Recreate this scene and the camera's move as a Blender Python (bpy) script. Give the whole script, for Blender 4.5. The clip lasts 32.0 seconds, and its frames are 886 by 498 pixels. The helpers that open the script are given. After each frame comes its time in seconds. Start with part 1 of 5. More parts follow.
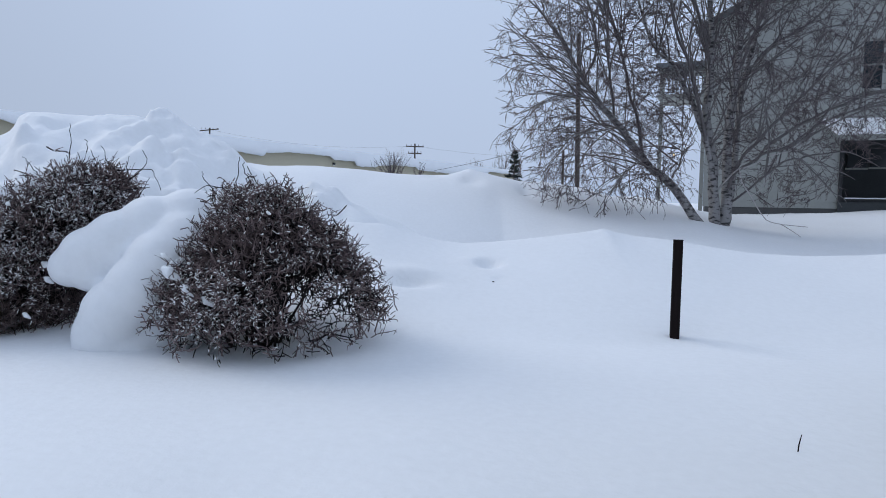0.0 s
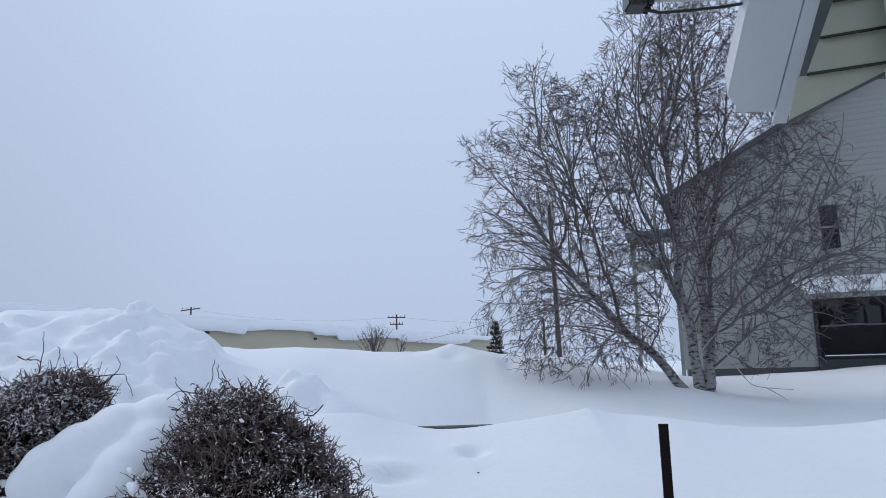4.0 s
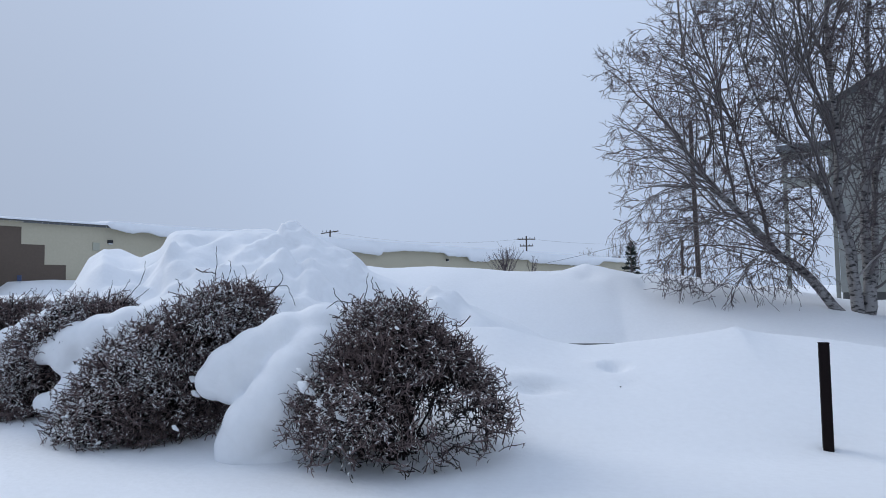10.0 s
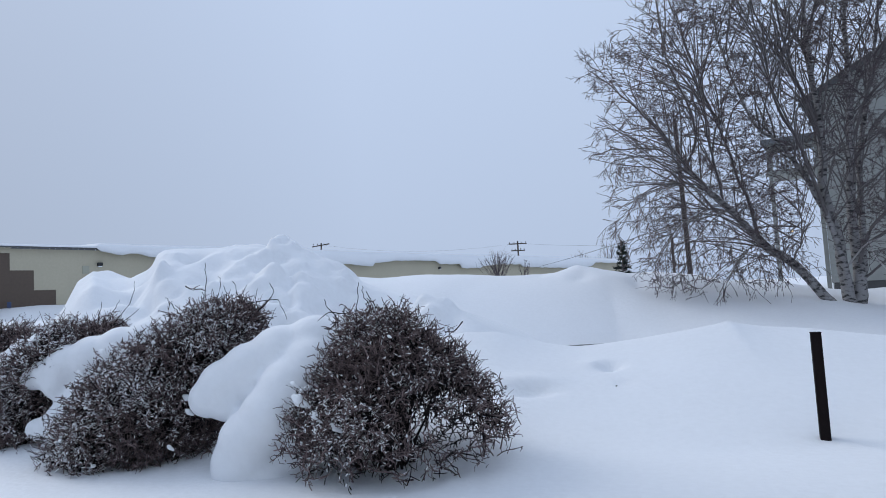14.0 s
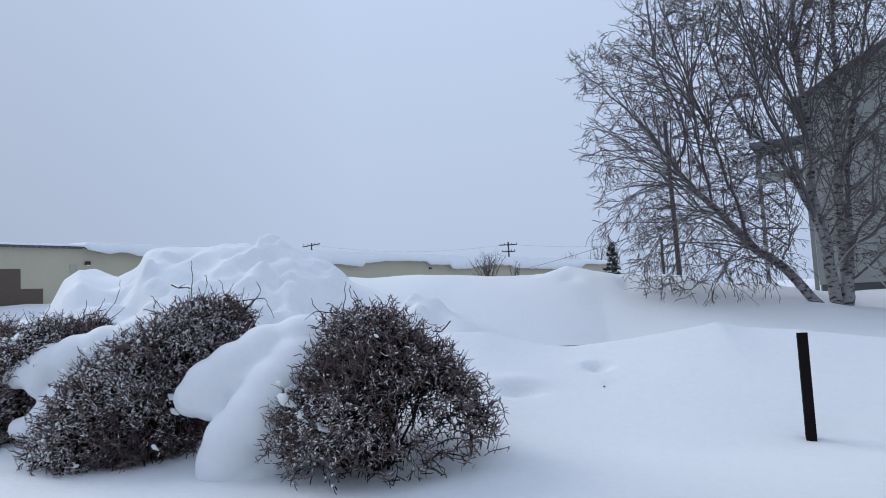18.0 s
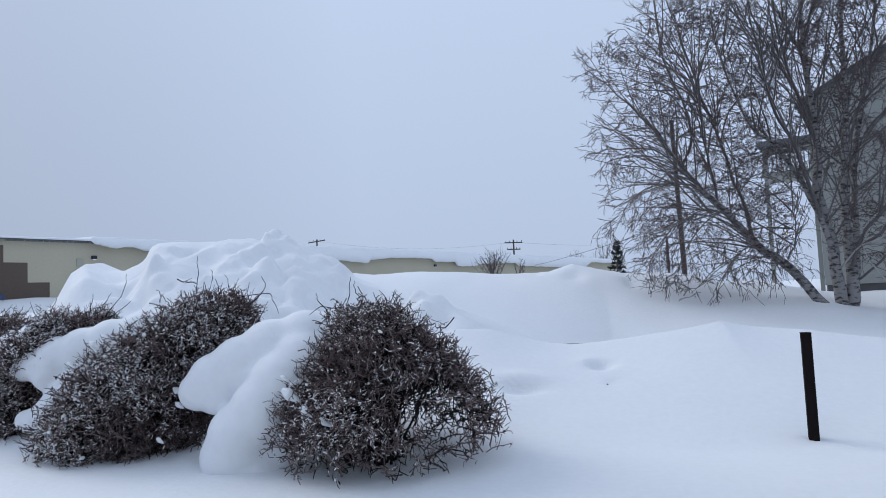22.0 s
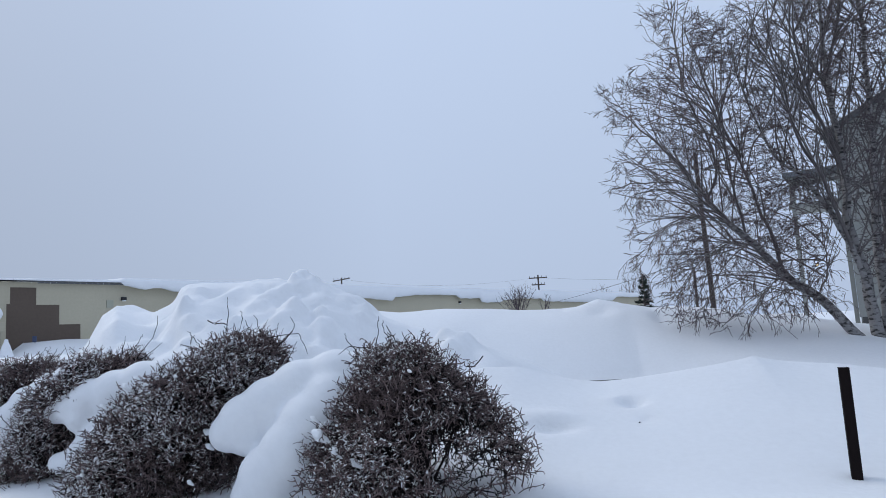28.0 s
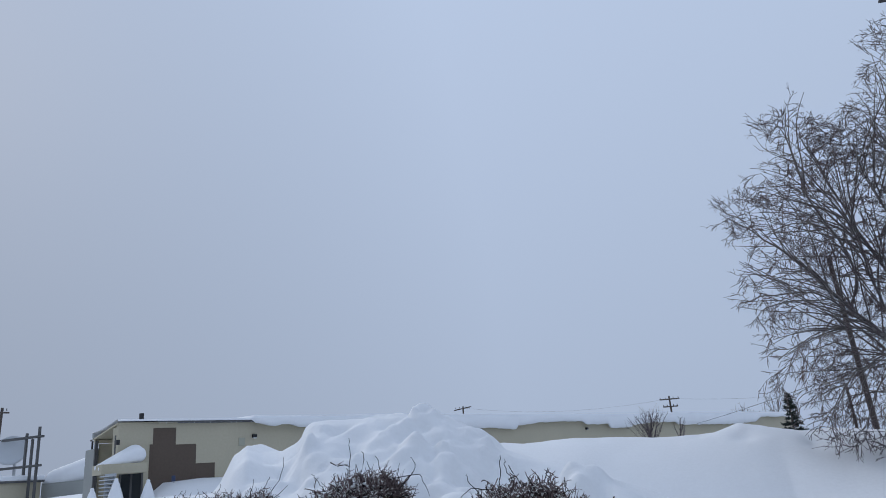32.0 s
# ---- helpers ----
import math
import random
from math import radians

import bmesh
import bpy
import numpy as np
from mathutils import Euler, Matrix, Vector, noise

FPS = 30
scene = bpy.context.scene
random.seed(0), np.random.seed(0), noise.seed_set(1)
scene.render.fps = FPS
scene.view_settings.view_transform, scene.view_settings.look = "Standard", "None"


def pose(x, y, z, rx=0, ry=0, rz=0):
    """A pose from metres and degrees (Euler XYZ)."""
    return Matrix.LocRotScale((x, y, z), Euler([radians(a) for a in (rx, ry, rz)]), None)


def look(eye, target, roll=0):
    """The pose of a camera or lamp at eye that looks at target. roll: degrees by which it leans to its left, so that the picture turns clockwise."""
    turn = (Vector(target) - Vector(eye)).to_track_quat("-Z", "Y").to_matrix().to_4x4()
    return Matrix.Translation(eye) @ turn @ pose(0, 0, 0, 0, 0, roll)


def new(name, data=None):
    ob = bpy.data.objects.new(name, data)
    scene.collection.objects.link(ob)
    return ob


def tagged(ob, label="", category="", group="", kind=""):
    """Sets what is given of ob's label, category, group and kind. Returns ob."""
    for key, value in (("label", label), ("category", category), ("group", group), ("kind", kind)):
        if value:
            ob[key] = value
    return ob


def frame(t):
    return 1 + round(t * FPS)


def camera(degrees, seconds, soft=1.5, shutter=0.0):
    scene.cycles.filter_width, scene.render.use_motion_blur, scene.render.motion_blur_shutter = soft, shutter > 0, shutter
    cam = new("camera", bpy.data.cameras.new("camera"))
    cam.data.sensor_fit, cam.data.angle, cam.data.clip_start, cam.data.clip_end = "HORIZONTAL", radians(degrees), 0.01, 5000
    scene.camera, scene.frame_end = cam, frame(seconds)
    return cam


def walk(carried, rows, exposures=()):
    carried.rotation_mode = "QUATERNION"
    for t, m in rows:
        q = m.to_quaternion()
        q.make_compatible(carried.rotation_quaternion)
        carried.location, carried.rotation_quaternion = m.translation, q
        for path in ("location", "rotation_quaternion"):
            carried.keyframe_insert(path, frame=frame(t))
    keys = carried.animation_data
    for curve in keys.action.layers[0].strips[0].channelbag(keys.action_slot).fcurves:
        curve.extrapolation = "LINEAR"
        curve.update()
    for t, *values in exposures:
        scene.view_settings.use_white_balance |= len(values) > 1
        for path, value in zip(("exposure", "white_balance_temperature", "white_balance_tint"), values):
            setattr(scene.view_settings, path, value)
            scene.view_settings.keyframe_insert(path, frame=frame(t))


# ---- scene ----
cam = camera(64.8, 32.0, 0.9)
PATH = [
    (0, (0.05, 2.011, 1.268), (0.059, 4.006, 1.125), 1.0),
    (0.5, (0.089, 1.993, 1.301), (0.175, 3.99, 1.24), 0.1),
    (1, (0.12, 2.029, 1.335), (0.255, 4.024, 1.356), -0.6),
    (1.5, (0.127, 2.023, 1.356), (0.311, 4.012, 1.445), -0.3),
    (2, (0.107, 2.004, 1.391), (0.236, 3.994, 1.549), -0.9),
    (2.5, (0.101, 1.993, 1.428), (0.194, 3.98, 1.636), -1.3),
    (4.5, (0.102, 1.994, 1.495), (0.123, 3.964, 1.841), -1.6),
    (5, (0.076, 1.981, 1.493), (0.0, 3.951, 1.828), -1.8),
    (5.5, (0.046, 1.973, 1.489), (-0.108, 3.944, 1.788), -1.7),
    (6, (0.033, 1.961, 1.481), (-0.171, 3.931, 1.761), -1.6),
    (6.5, (0.028, 1.901, 1.475), (-0.208, 3.871, 1.73), -1.3),
    (7, (0.016, 1.937, 1.468), (-0.247, 3.906, 1.703), -1.2),
    (7.5, (0.009, 1.937, 1.463), (-0.279, 3.903, 1.687), -1.2),
    (8, (0.005, 1.937, 1.465), (-0.291, 3.905, 1.669), -1.6),
    (8.5, (0.002, 1.944, 1.464), (-0.298, 3.912, 1.66), -1.4),
    (9, (-0.018, 1.948, 1.457), (-0.313, 3.918, 1.635), -0.7),
    (9.5, (-0.022, 1.949, 1.443), (-0.323, 3.92, 1.603), -0.4),
    (10, (-0.032, 1.946, 1.423), (-0.343, 3.918, 1.543), -0.9),
    (10.5, (-0.032, 1.948, 1.405), (-0.34, 3.922, 1.489), -1.6),
    (11, (-0.031, 1.942, 1.411), (-0.335, 3.915, 1.532), -1.9),
    (11.5, (-0.024, 1.946, 1.409), (-0.332, 3.917, 1.555), -2.4),
    (12, (-0.022, 1.941, 1.423), (-0.335, 3.909, 1.593), -3.4),
    (12.5, (-0.02, 1.947, 1.417), (-0.32, 3.917, 1.587), -3.6),
    (13, (-0.014, 1.957, 1.414), (-0.306, 3.93, 1.57), -3.4),
    (13.5, (-0.015, 1.955, 1.411), (-0.304, 3.929, 1.553), -3.3),
    (15.5, (0.006, 1.983, 1.393), (-0.268, 3.958, 1.543), -4.2),
    (16, (-0.004, 1.953, 1.405), (-0.274, 3.929, 1.566), -4.1),
    (16.5, (0.001, 1.966, 1.402), (-0.248, 3.945, 1.551), -3.9),
    (17, (-0.004, 1.958, 1.396), (-0.247, 3.938, 1.536), -3.5),
    (17.5, (0.003, 1.977, 1.394), (-0.243, 3.957, 1.522), -3.1),
    (18, (0.009, 1.986, 1.393), (-0.252, 3.964, 1.536), -3.2),
    (18.5, (0.0, 1.958, 1.402), (-0.269, 3.934, 1.553), -3.3),
    (19, (0.003, 1.969, 1.4), (-0.27, 3.944, 1.556), -3.2),
    (19.5, (-0.003, 1.965, 1.4), (-0.27, 3.941, 1.556), -2.9),
    (20, (0.007, 1.971, 1.395), (-0.249, 3.948, 1.558), -3.0),
    (20.5, (0.006, 1.968, 1.396), (-0.236, 3.947, 1.552), -3.0),
    (21, (0.015, 1.968, 1.392), (-0.231, 3.947, 1.545), -3.1),
    (21.5, (0.014, 1.966, 1.393), (-0.25, 3.943, 1.55), -3.3),
    (22, (0.018, 1.968, 1.386), (-0.258, 3.944, 1.522), -2.7),
    (22.5, (0.001, 1.958, 1.384), (-0.277, 3.935, 1.513), -2.4),
    (23, (-0.009, 1.948, 1.388), (-0.329, 3.919, 1.514), -2.4),
    (23.5, (-0.017, 1.941, 1.388), (-0.355, 3.907, 1.52), -2.9),
    (24, (-0.023, 1.931, 1.397), (-0.38, 3.894, 1.537), -3.1),
    (24.5, (-0.011, 1.944, 1.398), (-0.38, 3.904, 1.546), -3.0),
    (25, (-0.024, 1.937, 1.392), (-0.408, 3.894, 1.549), -2.9),
    (25.5, (-0.026, 1.932, 1.394), (-0.414, 3.888, 1.545), -2.8),
    (27.5, (-0.012, 1.969, 1.376), (-0.331, 3.938, 1.523), -2.7),
    (28, (-0.01, 1.943, 1.404), (-0.346, 3.899, 1.647), -3.4),
    (28.5, (0.021, 1.982, 1.431), (-0.335, 3.92, 1.772), -4.7),
    (29, (-0.011, 1.952, 1.448), (-0.416, 3.85, 1.932), -5.9),
    (29.5, (-0.001, 1.996, 1.488), (-0.432, 3.866, 2.052), -7.2),
    (30, (0.01, 2.006, 1.504), (-0.447, 3.841, 2.154), -7.6),
    (30.5, (0.016, 1.965, 1.51), (-0.516, 3.766, 2.2), -7.9),
    (31, (0.016, 1.955, 1.496), (-0.549, 3.74, 2.199), -6.7),
    (31.5, (-0.012, 1.955, 1.492), (-0.626, 3.74, 2.154), -5.6),
    (32, (0.022, 1.952, 1.483), (-0.589, 3.755, 2.095), -4.8),
]
walk(cam, [(t, look(eye, target, roll)) for t, eye, target, roll in PATH],
     [(0, 0.0), (2.5, 0.0), (5, 0.0), (13, 0.0), (25, 0.0), (28, -0.02), (29, -0.10), (30, -0.24), (32, -0.26)])


# ---- sky and light ----
world = bpy.data.worlds.new("overcast_sky")
scene.world = world
world.use_nodes = True
wn, wl = world.node_tree.nodes, world.node_tree.links
bg = wn["Background"]
sky = wn.new("ShaderNodeTexSky")
sky.sky_type, sky.sun_disc = "NISHITA", False
sky.sun_elevation, sky.sun_rotation = radians(31), radians(300)
sky.dust_density, sky.air_density = 4.0, 1.0
# a closed cloud deck over it: brightest overhead, dimmer towards the horizon and the west
place = wn.new("ShaderNodeTexCoord")
split = wn.new("ShaderNodeSeparateXYZ")
wl.new(place.outputs["Generated"], split.inputs["Vector"])
lift = wn.new("ShaderNodeMapRange")
lift.inputs["From Min"].default_value, lift.inputs["From Max"].default_value = 0.0, 1.0
lift.inputs["To Min"].default_value, lift.inputs["To Max"].default_value = 0.93, 1.30
wl.new(split.outputs["Z"], lift.inputs["Value"])
west = wn.new("ShaderNodeMapRange")
west.inputs["From Min"].default_value, west.inputs["From Max"].default_value = -0.85, -0.25
west.inputs["To Min"].default_value, west.inputs["To Max"].default_value = 0.73, 1.0
wl.new(split.outputs["X"], west.inputs["Value"])
deck = wn.new("ShaderNodeMath")
deck.operation = "MULTIPLY"
wl.new(lift.outputs["Result"], deck.inputs[0])
wl.new(west.outputs["Result"], deck.inputs[1])
cloud = wn.new("ShaderNodeVectorMath")
cloud.operation = "SCALE"
cloud.inputs[0].default_value = (4.92, 5.96, 7.9)
wl.new(deck.outputs[0], cloud.inputs["Scale"])
dim = wn.new("ShaderNodeMix")
dim.data_type = "RGBA"
dim.inputs["Factor"].default_value = 0.985
wl.new(sky.outputs["Color"], dim.inputs["A"])
wl.new(cloud.outputs["Vector"], dim.inputs["B"])
wl.new(dim.outputs["Result"], bg.inputs["Color"])
bg.inputs["Strength"].default_value = 0.1

sun = new("sun", bpy.data.lights.new("sun", "SUN"))
sun.data.energy, sun.data.angle, sun.data.color = 1.12, radians(32), (1.0, 0.98, 0.95)
sun.matrix_world = look((-14, 16, 10.5), (0, 8, 0))


# ---- materials ----
def shader(name, color, rough=0.8, metal=0.0, vary=0.12, scale=6.0, fine=60.0, bump=0.2, spread=0.01, island=0.0):
    """Two scales of noise over a base colour, with a fine relief."""
    m = bpy.data.materials.new(name)
    m.use_nodes = True
    n, k = m.node_tree.nodes, m.node_tree.links
    b = n["Principled BSDF"]
    b.inputs["Roughness"].default_value, b.inputs["Metallic"].default_value = rough, metal
    co = n.new("ShaderNodeTexCoord")
    a, c = n.new("ShaderNodeTexNoise"), n.new("ShaderNodeTexNoise")
    a.inputs["Scale"].default_value, c.inputs["Scale"].default_value = scale, fine
    a.inputs["Detail"].default_value, c.inputs["Detail"].default_value = 4, 3
    for t in (a, c):
        k.new(co.outputs["Object"], t.inputs["Vector"])
    mix = n.new("ShaderNodeMath")
    mix.operation = "ADD"
    k.new(a.outputs["Fac"], mix.inputs[0])
    k.new(c.outputs["Fac"], mix.inputs[1])
    ramp = n.new("ShaderNodeMapRange")
    ramp.inputs["From Min"].default_value, ramp.inputs["From Max"].default_value = 0.6, 1.4
    ramp.inputs["To Min"].default_value, ramp.inputs["To Max"].default_value = 1 - vary, 1 + vary
    k.new(mix.outputs[0], ramp.inputs["Value"])
    value = ramp.outputs["Result"]
    if island:
        geo = n.new("ShaderNodeNewGeometry")
        r2 = n.new("ShaderNodeMapRange")
        r2.inputs["To Min"].default_value, r2.inputs["To Max"].default_value = 1 - island, 1 + island
        k.new(geo.outputs["Random Per Island"], r2.inputs["Value"])
        mu = n.new("ShaderNodeMath")
        mu.operation = "MULTIPLY"
        k.new(value, mu.inputs[0])
        k.new(r2.outputs["Result"], mu.inputs[1])
        value = mu.outputs[0]
    sc = n.new("ShaderNodeVectorMath")
    sc.operation = "SCALE"
    sc.inputs[0].default_value = color
    k.new(value, sc.inputs["Scale"])
    k.new(sc.outputs["Vector"], b.inputs["Base Color"])
    if bump:
        bp = n.new("ShaderNodeBump")
        bp.inputs["Strength"].default_value, bp.inputs["Distance"].default_value = bump, spread
        k.new(mix.outputs[0], bp.inputs["Height"])
        k.new(bp.outputs["Normal"], b.inputs["Normal"])
    return m


SNOW = shader("snow", (0.805, 0.82, 0.84), 0.75, vary=0.03, scale=0.7, fine=14, bump=0.25, spread=0.03)
SNOW.node_tree.nodes["Principled BSDF"].inputs["Specular IOR Level"].default_value = 0.2
FROST = shader("frost", (0.86, 0.88, 0.90), 0.8, vary=0.05, scale=20, fine=120, bump=0.3, spread=0.004)
TWIG = shader("shrub_twig", (0.155, 0.117, 0.115), 0.85, vary=0.35, scale=8, fine=80, bump=0.0, island=0.75)
# near-black, with the shade inside the shrubs put into the colour
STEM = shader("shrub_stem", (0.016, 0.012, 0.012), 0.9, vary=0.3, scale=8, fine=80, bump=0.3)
BIRCH = shader("birch_twig", (0.100, 0.079, 0.083), 0.85, vary=0.25, scale=3, fine=40, bump=0.0, island=0.4)
POSTM = shader("post_brown_paint", (0.011, 0.007, 0.007), 0.85, vary=0.3, scale=6, fine=90, bump=0.15)
for m_ in (POSTM, STEM, TWIG):
    m_.node_tree.nodes["Principled BSDF"].inputs["Specular IOR Level"].default_value = 0.15
BEIGE = shader("beige_stucco", (0.46, 0.42, 0.315), 0.85, vary=0.06, scale=0.4, fine=8, bump=0.2, spread=0.02)
BROWN = shader("brown_stucco", (0.105, 0.078, 0.06), 0.85, vary=0.1, scale=0.6, fine=8, bump=0.2, spread=0.02)
GREYW = shader("grey_siding", (0.305, 0.315, 0.297), 0.75, vary=0.07, scale=0.5, fine=12, bump=0.1)
CREAM = shader("cream_siding", (0.36, 0.36, 0.29), 0.6, vary=0.05, scale=1.5, fine=30, bump=0.1)
WHITE = shader("white_trim", (0.50, 0.53, 0.56), 0.5, vary=0.04, scale=2, fine=40, bump=0.08)
BLACK = shader("black_metal", (0.012, 0.012, 0.014), 0.45, vary=0.2, scale=10, fine=90, bump=0.1)
STEEL = shader("grey_metal", (0.42, 0.44, 0.46), 0.4, 0.8, vary=0.1, scale=10, fine=90, bump=0.05)
# near-black that stands in for the shade inside the porch
DARK = shader("porch_shade", (0.03, 0.035, 0.038), 0.7, vary=0.3, scale=2, fine=20, bump=0.1)
FOUND = shader("dark_concrete", (0.10, 0.10, 0.10), 0.9, vary=0.2, scale=2, fine=30, bump=0.3)
POLEW = shader("weathered_pole", (0.085, 0.07, 0.062), 0.9, vary=0.25, scale=4, fine=40, bump=0.3)
SPRUCE = shader("spruce_needles", (0.013, 0.022, 0.018), 0.8, vary=0.3, scale=6, fine=60, bump=0.2, island=0.4)
BLUE = shader("blue_enamel", (0.06, 0.085, 0.17), 0.5, vary=0.08, scale=4, fine=40, bump=0.05)
GREENP = shader("grey_green_paint", (0.13, 0.17, 0.155), 0.7, vary=0.08, scale=3, fine=30, bump=0.05)
ROOFM = shader("grey_shingles", (0.16, 0.17, 0.18), 0.85, vary=0.2, scale=2, fine=30, bump=0.3)


def birch_bark():
    m = shader("birch_bark", (0.26, 0.25, 0.248), 0.75, vary=0.15, scale=3, fine=30, bump=0.3)
    n, k = m.node_tree.nodes, m.node_tree.links
    b = n["Principled BSDF"]
    src = b.inputs["Base Color"].links[0].from_socket
    co = n.new("ShaderNodeTexCoord")
    mp = n.new("ShaderNodeMapping")
    mp.inputs["Scale"].default_value = (6.0, 6.0, 15.0)
    k.new(co.outputs["Object"], mp.inputs["Vector"])
    no = n.new("ShaderNodeTexNoise")
    no.inputs["Scale"].default_value, no.inputs["Detail"].default_value = 1.0, 6
    k.new(mp.outputs["Vector"], no.inputs["Vector"])
    r = n.new("ShaderNodeMapRange")
    r.inputs["From Min"].default_value, r.inputs["From Max"].default_value = 0.49, 0.62
    k.new(no.outputs["Fac"], r.inputs["Value"])
    mx = n.new("ShaderNodeMix")
    mx.data_type = "RGBA"
    k.new(r.outputs["Result"], mx.inputs["Factor"])
    k.new(src, mx.inputs["A"])
    mx.inputs["B"].default_value = (0.04, 0.036, 0.035, 1)
    k.new(mx.outputs["Result"], b.inputs["Base Color"])
    return m


BARK = birch_bark()
PALE = shader("pale_bark", (0.38, 0.36, 0.35), 0.7, vary=0.2, scale=5, fine=50, bump=0.2)
WARM = shader("warm_bulb", (0.9, 0.75, 0.4), 0.5)
WARM.node_tree.nodes["Principled BSDF"].inputs["Emission Color"].default_value = (1.0, 0.62, 0.22, 1)
WARM.node_tree.nodes["Principled BSDF"].inputs["Emission Strength"].default_value = 1.5


def glass_mat():
    m = bpy.data.materials.new("dark_glass")
    m.use_nodes = True
    b = m.node_tree.nodes["Principled BSDF"]
    b.inputs["Base Color"].default_value = (0.02, 0.025, 0.03, 1)
    b.inputs["Roughness"].default_value = 0.06
    return m


GLASS = glass_mat()


# ---- builders ----
def thing(name, label, category, at=(0, 0, 0), group="", kind="", rz=0.0):
    ob = new(name)
    ob.matrix_basis = pose(*at, 0, 0, rz)
    return tagged(ob, label, category, group, kind)


def mesh_of(bm, material, smooth=False):
    me = bpy.data.meshes.new("mesh")
    bm.to_mesh(me)
    bm.free()
    me.materials.append(material)
    if smooth:
        me.shade_smooth()
    return me


def part(name, bm, material, parent=None, label="", smooth=False):
    me = bm if isinstance(bm, bpy.types.Mesh) else mesh_of(bm, material, smooth)
    ob = new(name, me)
    ob.parent = parent
    return tagged(ob, label)


def np_mesh(verts, quads, material, smooth=True):
    """A mesh of quads from arrays."""
    me = bpy.data.meshes.new("mesh")
    nf = len(quads)
    me.vertices.add(len(verts))
    me.vertices.foreach_set("co", np.ascontiguousarray(verts, dtype=np.float32).ravel())
    me.loops.add(nf * 4)
    me.loops.foreach_set("vertex_index", np.ascontiguousarray(quads, dtype=np.int32).ravel())
    me.polygons.add(nf)
    me.polygons.foreach_set("loop_start", np.arange(0, nf * 4, 4, dtype=np.int32))
    me.update(calc_edges=True)
    me.validate()
    me.materials.append(material)
    if smooth:
        me.shade_smooth()
    return me


def box(bm, lo, hi, m=None, bevel=0.0):
    """An axis-aligned box from lo to hi, moved by m."""
    c = [(a + b) / 2 for a, b in zip(lo, hi)]
    s = [abs(b - a) for a, b in zip(lo, hi)]
    r = bmesh.ops.create_cube(bm, size=1.0, matrix=Matrix.Translation(c) @ Matrix.Diagonal((*s, 1)))
    vs = r["verts"]
    if bevel:
        es = list({e for v in vs for e in v.link_edges})
        vs = list({v for f in bmesh.ops.bevel(bm, geom=es, offset=bevel, segments=2, affect="EDGES", profile=0.6)["faces"] for v in f.verts} | {v for v in vs if v.is_valid})
    if m is not None:
        bmesh.ops.transform(bm, matrix=m, verts=vs)
    return bm


def boxes(*items, m=None, bevel=0.0):
    bm = bmesh.new()
    for lo, hi in items:
        box(bm, lo, hi, m, bevel)
    return bm


def rod(bm, a, b, r0, r1=None, sides=10):
    """A round bar from a to b."""
    a, b = Vector(a), Vector(b)
    d = b - a
    q = d.to_track_quat("Z", "Y").to_matrix().to_4x4()
    bmesh.ops.create_cone(bm, cap_ends=True, segments=sides, radius1=r0, radius2=r0 if r1 is None else r1, depth=d.length,
                          matrix=Matrix.Translation((a + b) / 2) @ q)
    return bm


def tubes(P, R, sides=3):
    """Tubes along polylines: P (count, points, 3), R (count, points). Returns vertices and quads."""
    N, n, _ = P.shape
    T = np.gradient(P, axis=1)
    T /= np.linalg.norm(T, axis=2, keepdims=True) + 1e-9
    ref = np.where(np.abs(T[..., 2:3]) > 0.85, np.array([1.0, 0, 0]), np.array([0, 0, 1.0]))
    U = np.cross(T, ref)
    U /= np.linalg.norm(U, axis=2, keepdims=True) + 1e-9
    V = np.cross(T, U)
    ang = np.arange(sides) * 2 * math.pi / sides
    ring = P[:, :, None, :] + R[:, :, None, None] * (U[:, :, None, :] * np.cos(ang)[None, None, :, None] + V[:, :, None, :] * np.sin(ang)[None, None, :, None])
    verts = ring.reshape(-1, 3)
    base = (np.arange(N) * n * sides)[:, None, None] + (np.arange(n - 1) * sides)[None, :, None]
    j = np.arange(sides)[None, None, :]
    k = (j + 1) % sides
    quads = np.stack([base + j, base + k, base + sides + k, base + sides + j], axis=-1).reshape(-1, 4)
    return verts, quads


def joined(pieces):
    vs, qs, o = [], [], 0
    for v, q in pieces:
        vs.append(v)
        qs.append(q + o)
        o += len(v)
    return np.concatenate(vs), np.concatenate(qs)


def chain(points, n):
    """A smooth polyline of n points through the given ones."""
    p = np.array(points, float)
    t = np.linspace(0, len(p) - 1, n)
    i = np.clip(t.astype(int), 0, len(p) - 2)
    f = (t - i)[:, None]
    g = lambda k: p[np.clip(k, 0, len(p) - 1)]
    a, b, c, d = g(i - 1), g(i), g(i + 1), g(i + 2)
    return 0.5 * (2 * b + (c - a) * f + (2 * a - 5 * b + 4 * c - d) * f ** 2 + (3 * b - a - 3 * c + d) * f ** 3)


def snow_blob(name, balls, parent=None, label="", voxel=0.05, material=None):
    """Soft rounded snow from overlapping balls (x, y, z, radius[, flatten])."""
    bm = bmesh.new()
    for b in balls:
        flat = b[4] if len(b) > 4 else 1.0
        bmesh.ops.create_icosphere(bm, subdivisions=3, radius=b[3], matrix=Matrix.Translation(b[:3]) @ Matrix.Diagonal((1, 1, flat, 1)))
    ob = part(name, bm, material or SNOW, parent, label, smooth=True)
    rm = ob.modifiers.new("merge", "REMESH")
    rm.mode, rm.voxel_size, rm.use_smooth_shade = "VOXEL", voxel, True
    sm = ob.modifiers.new("soften", "SMOOTH")
    sm.factor, sm.iterations = 0.6, 6
    return ob


rng = np.random.default_rng(7)


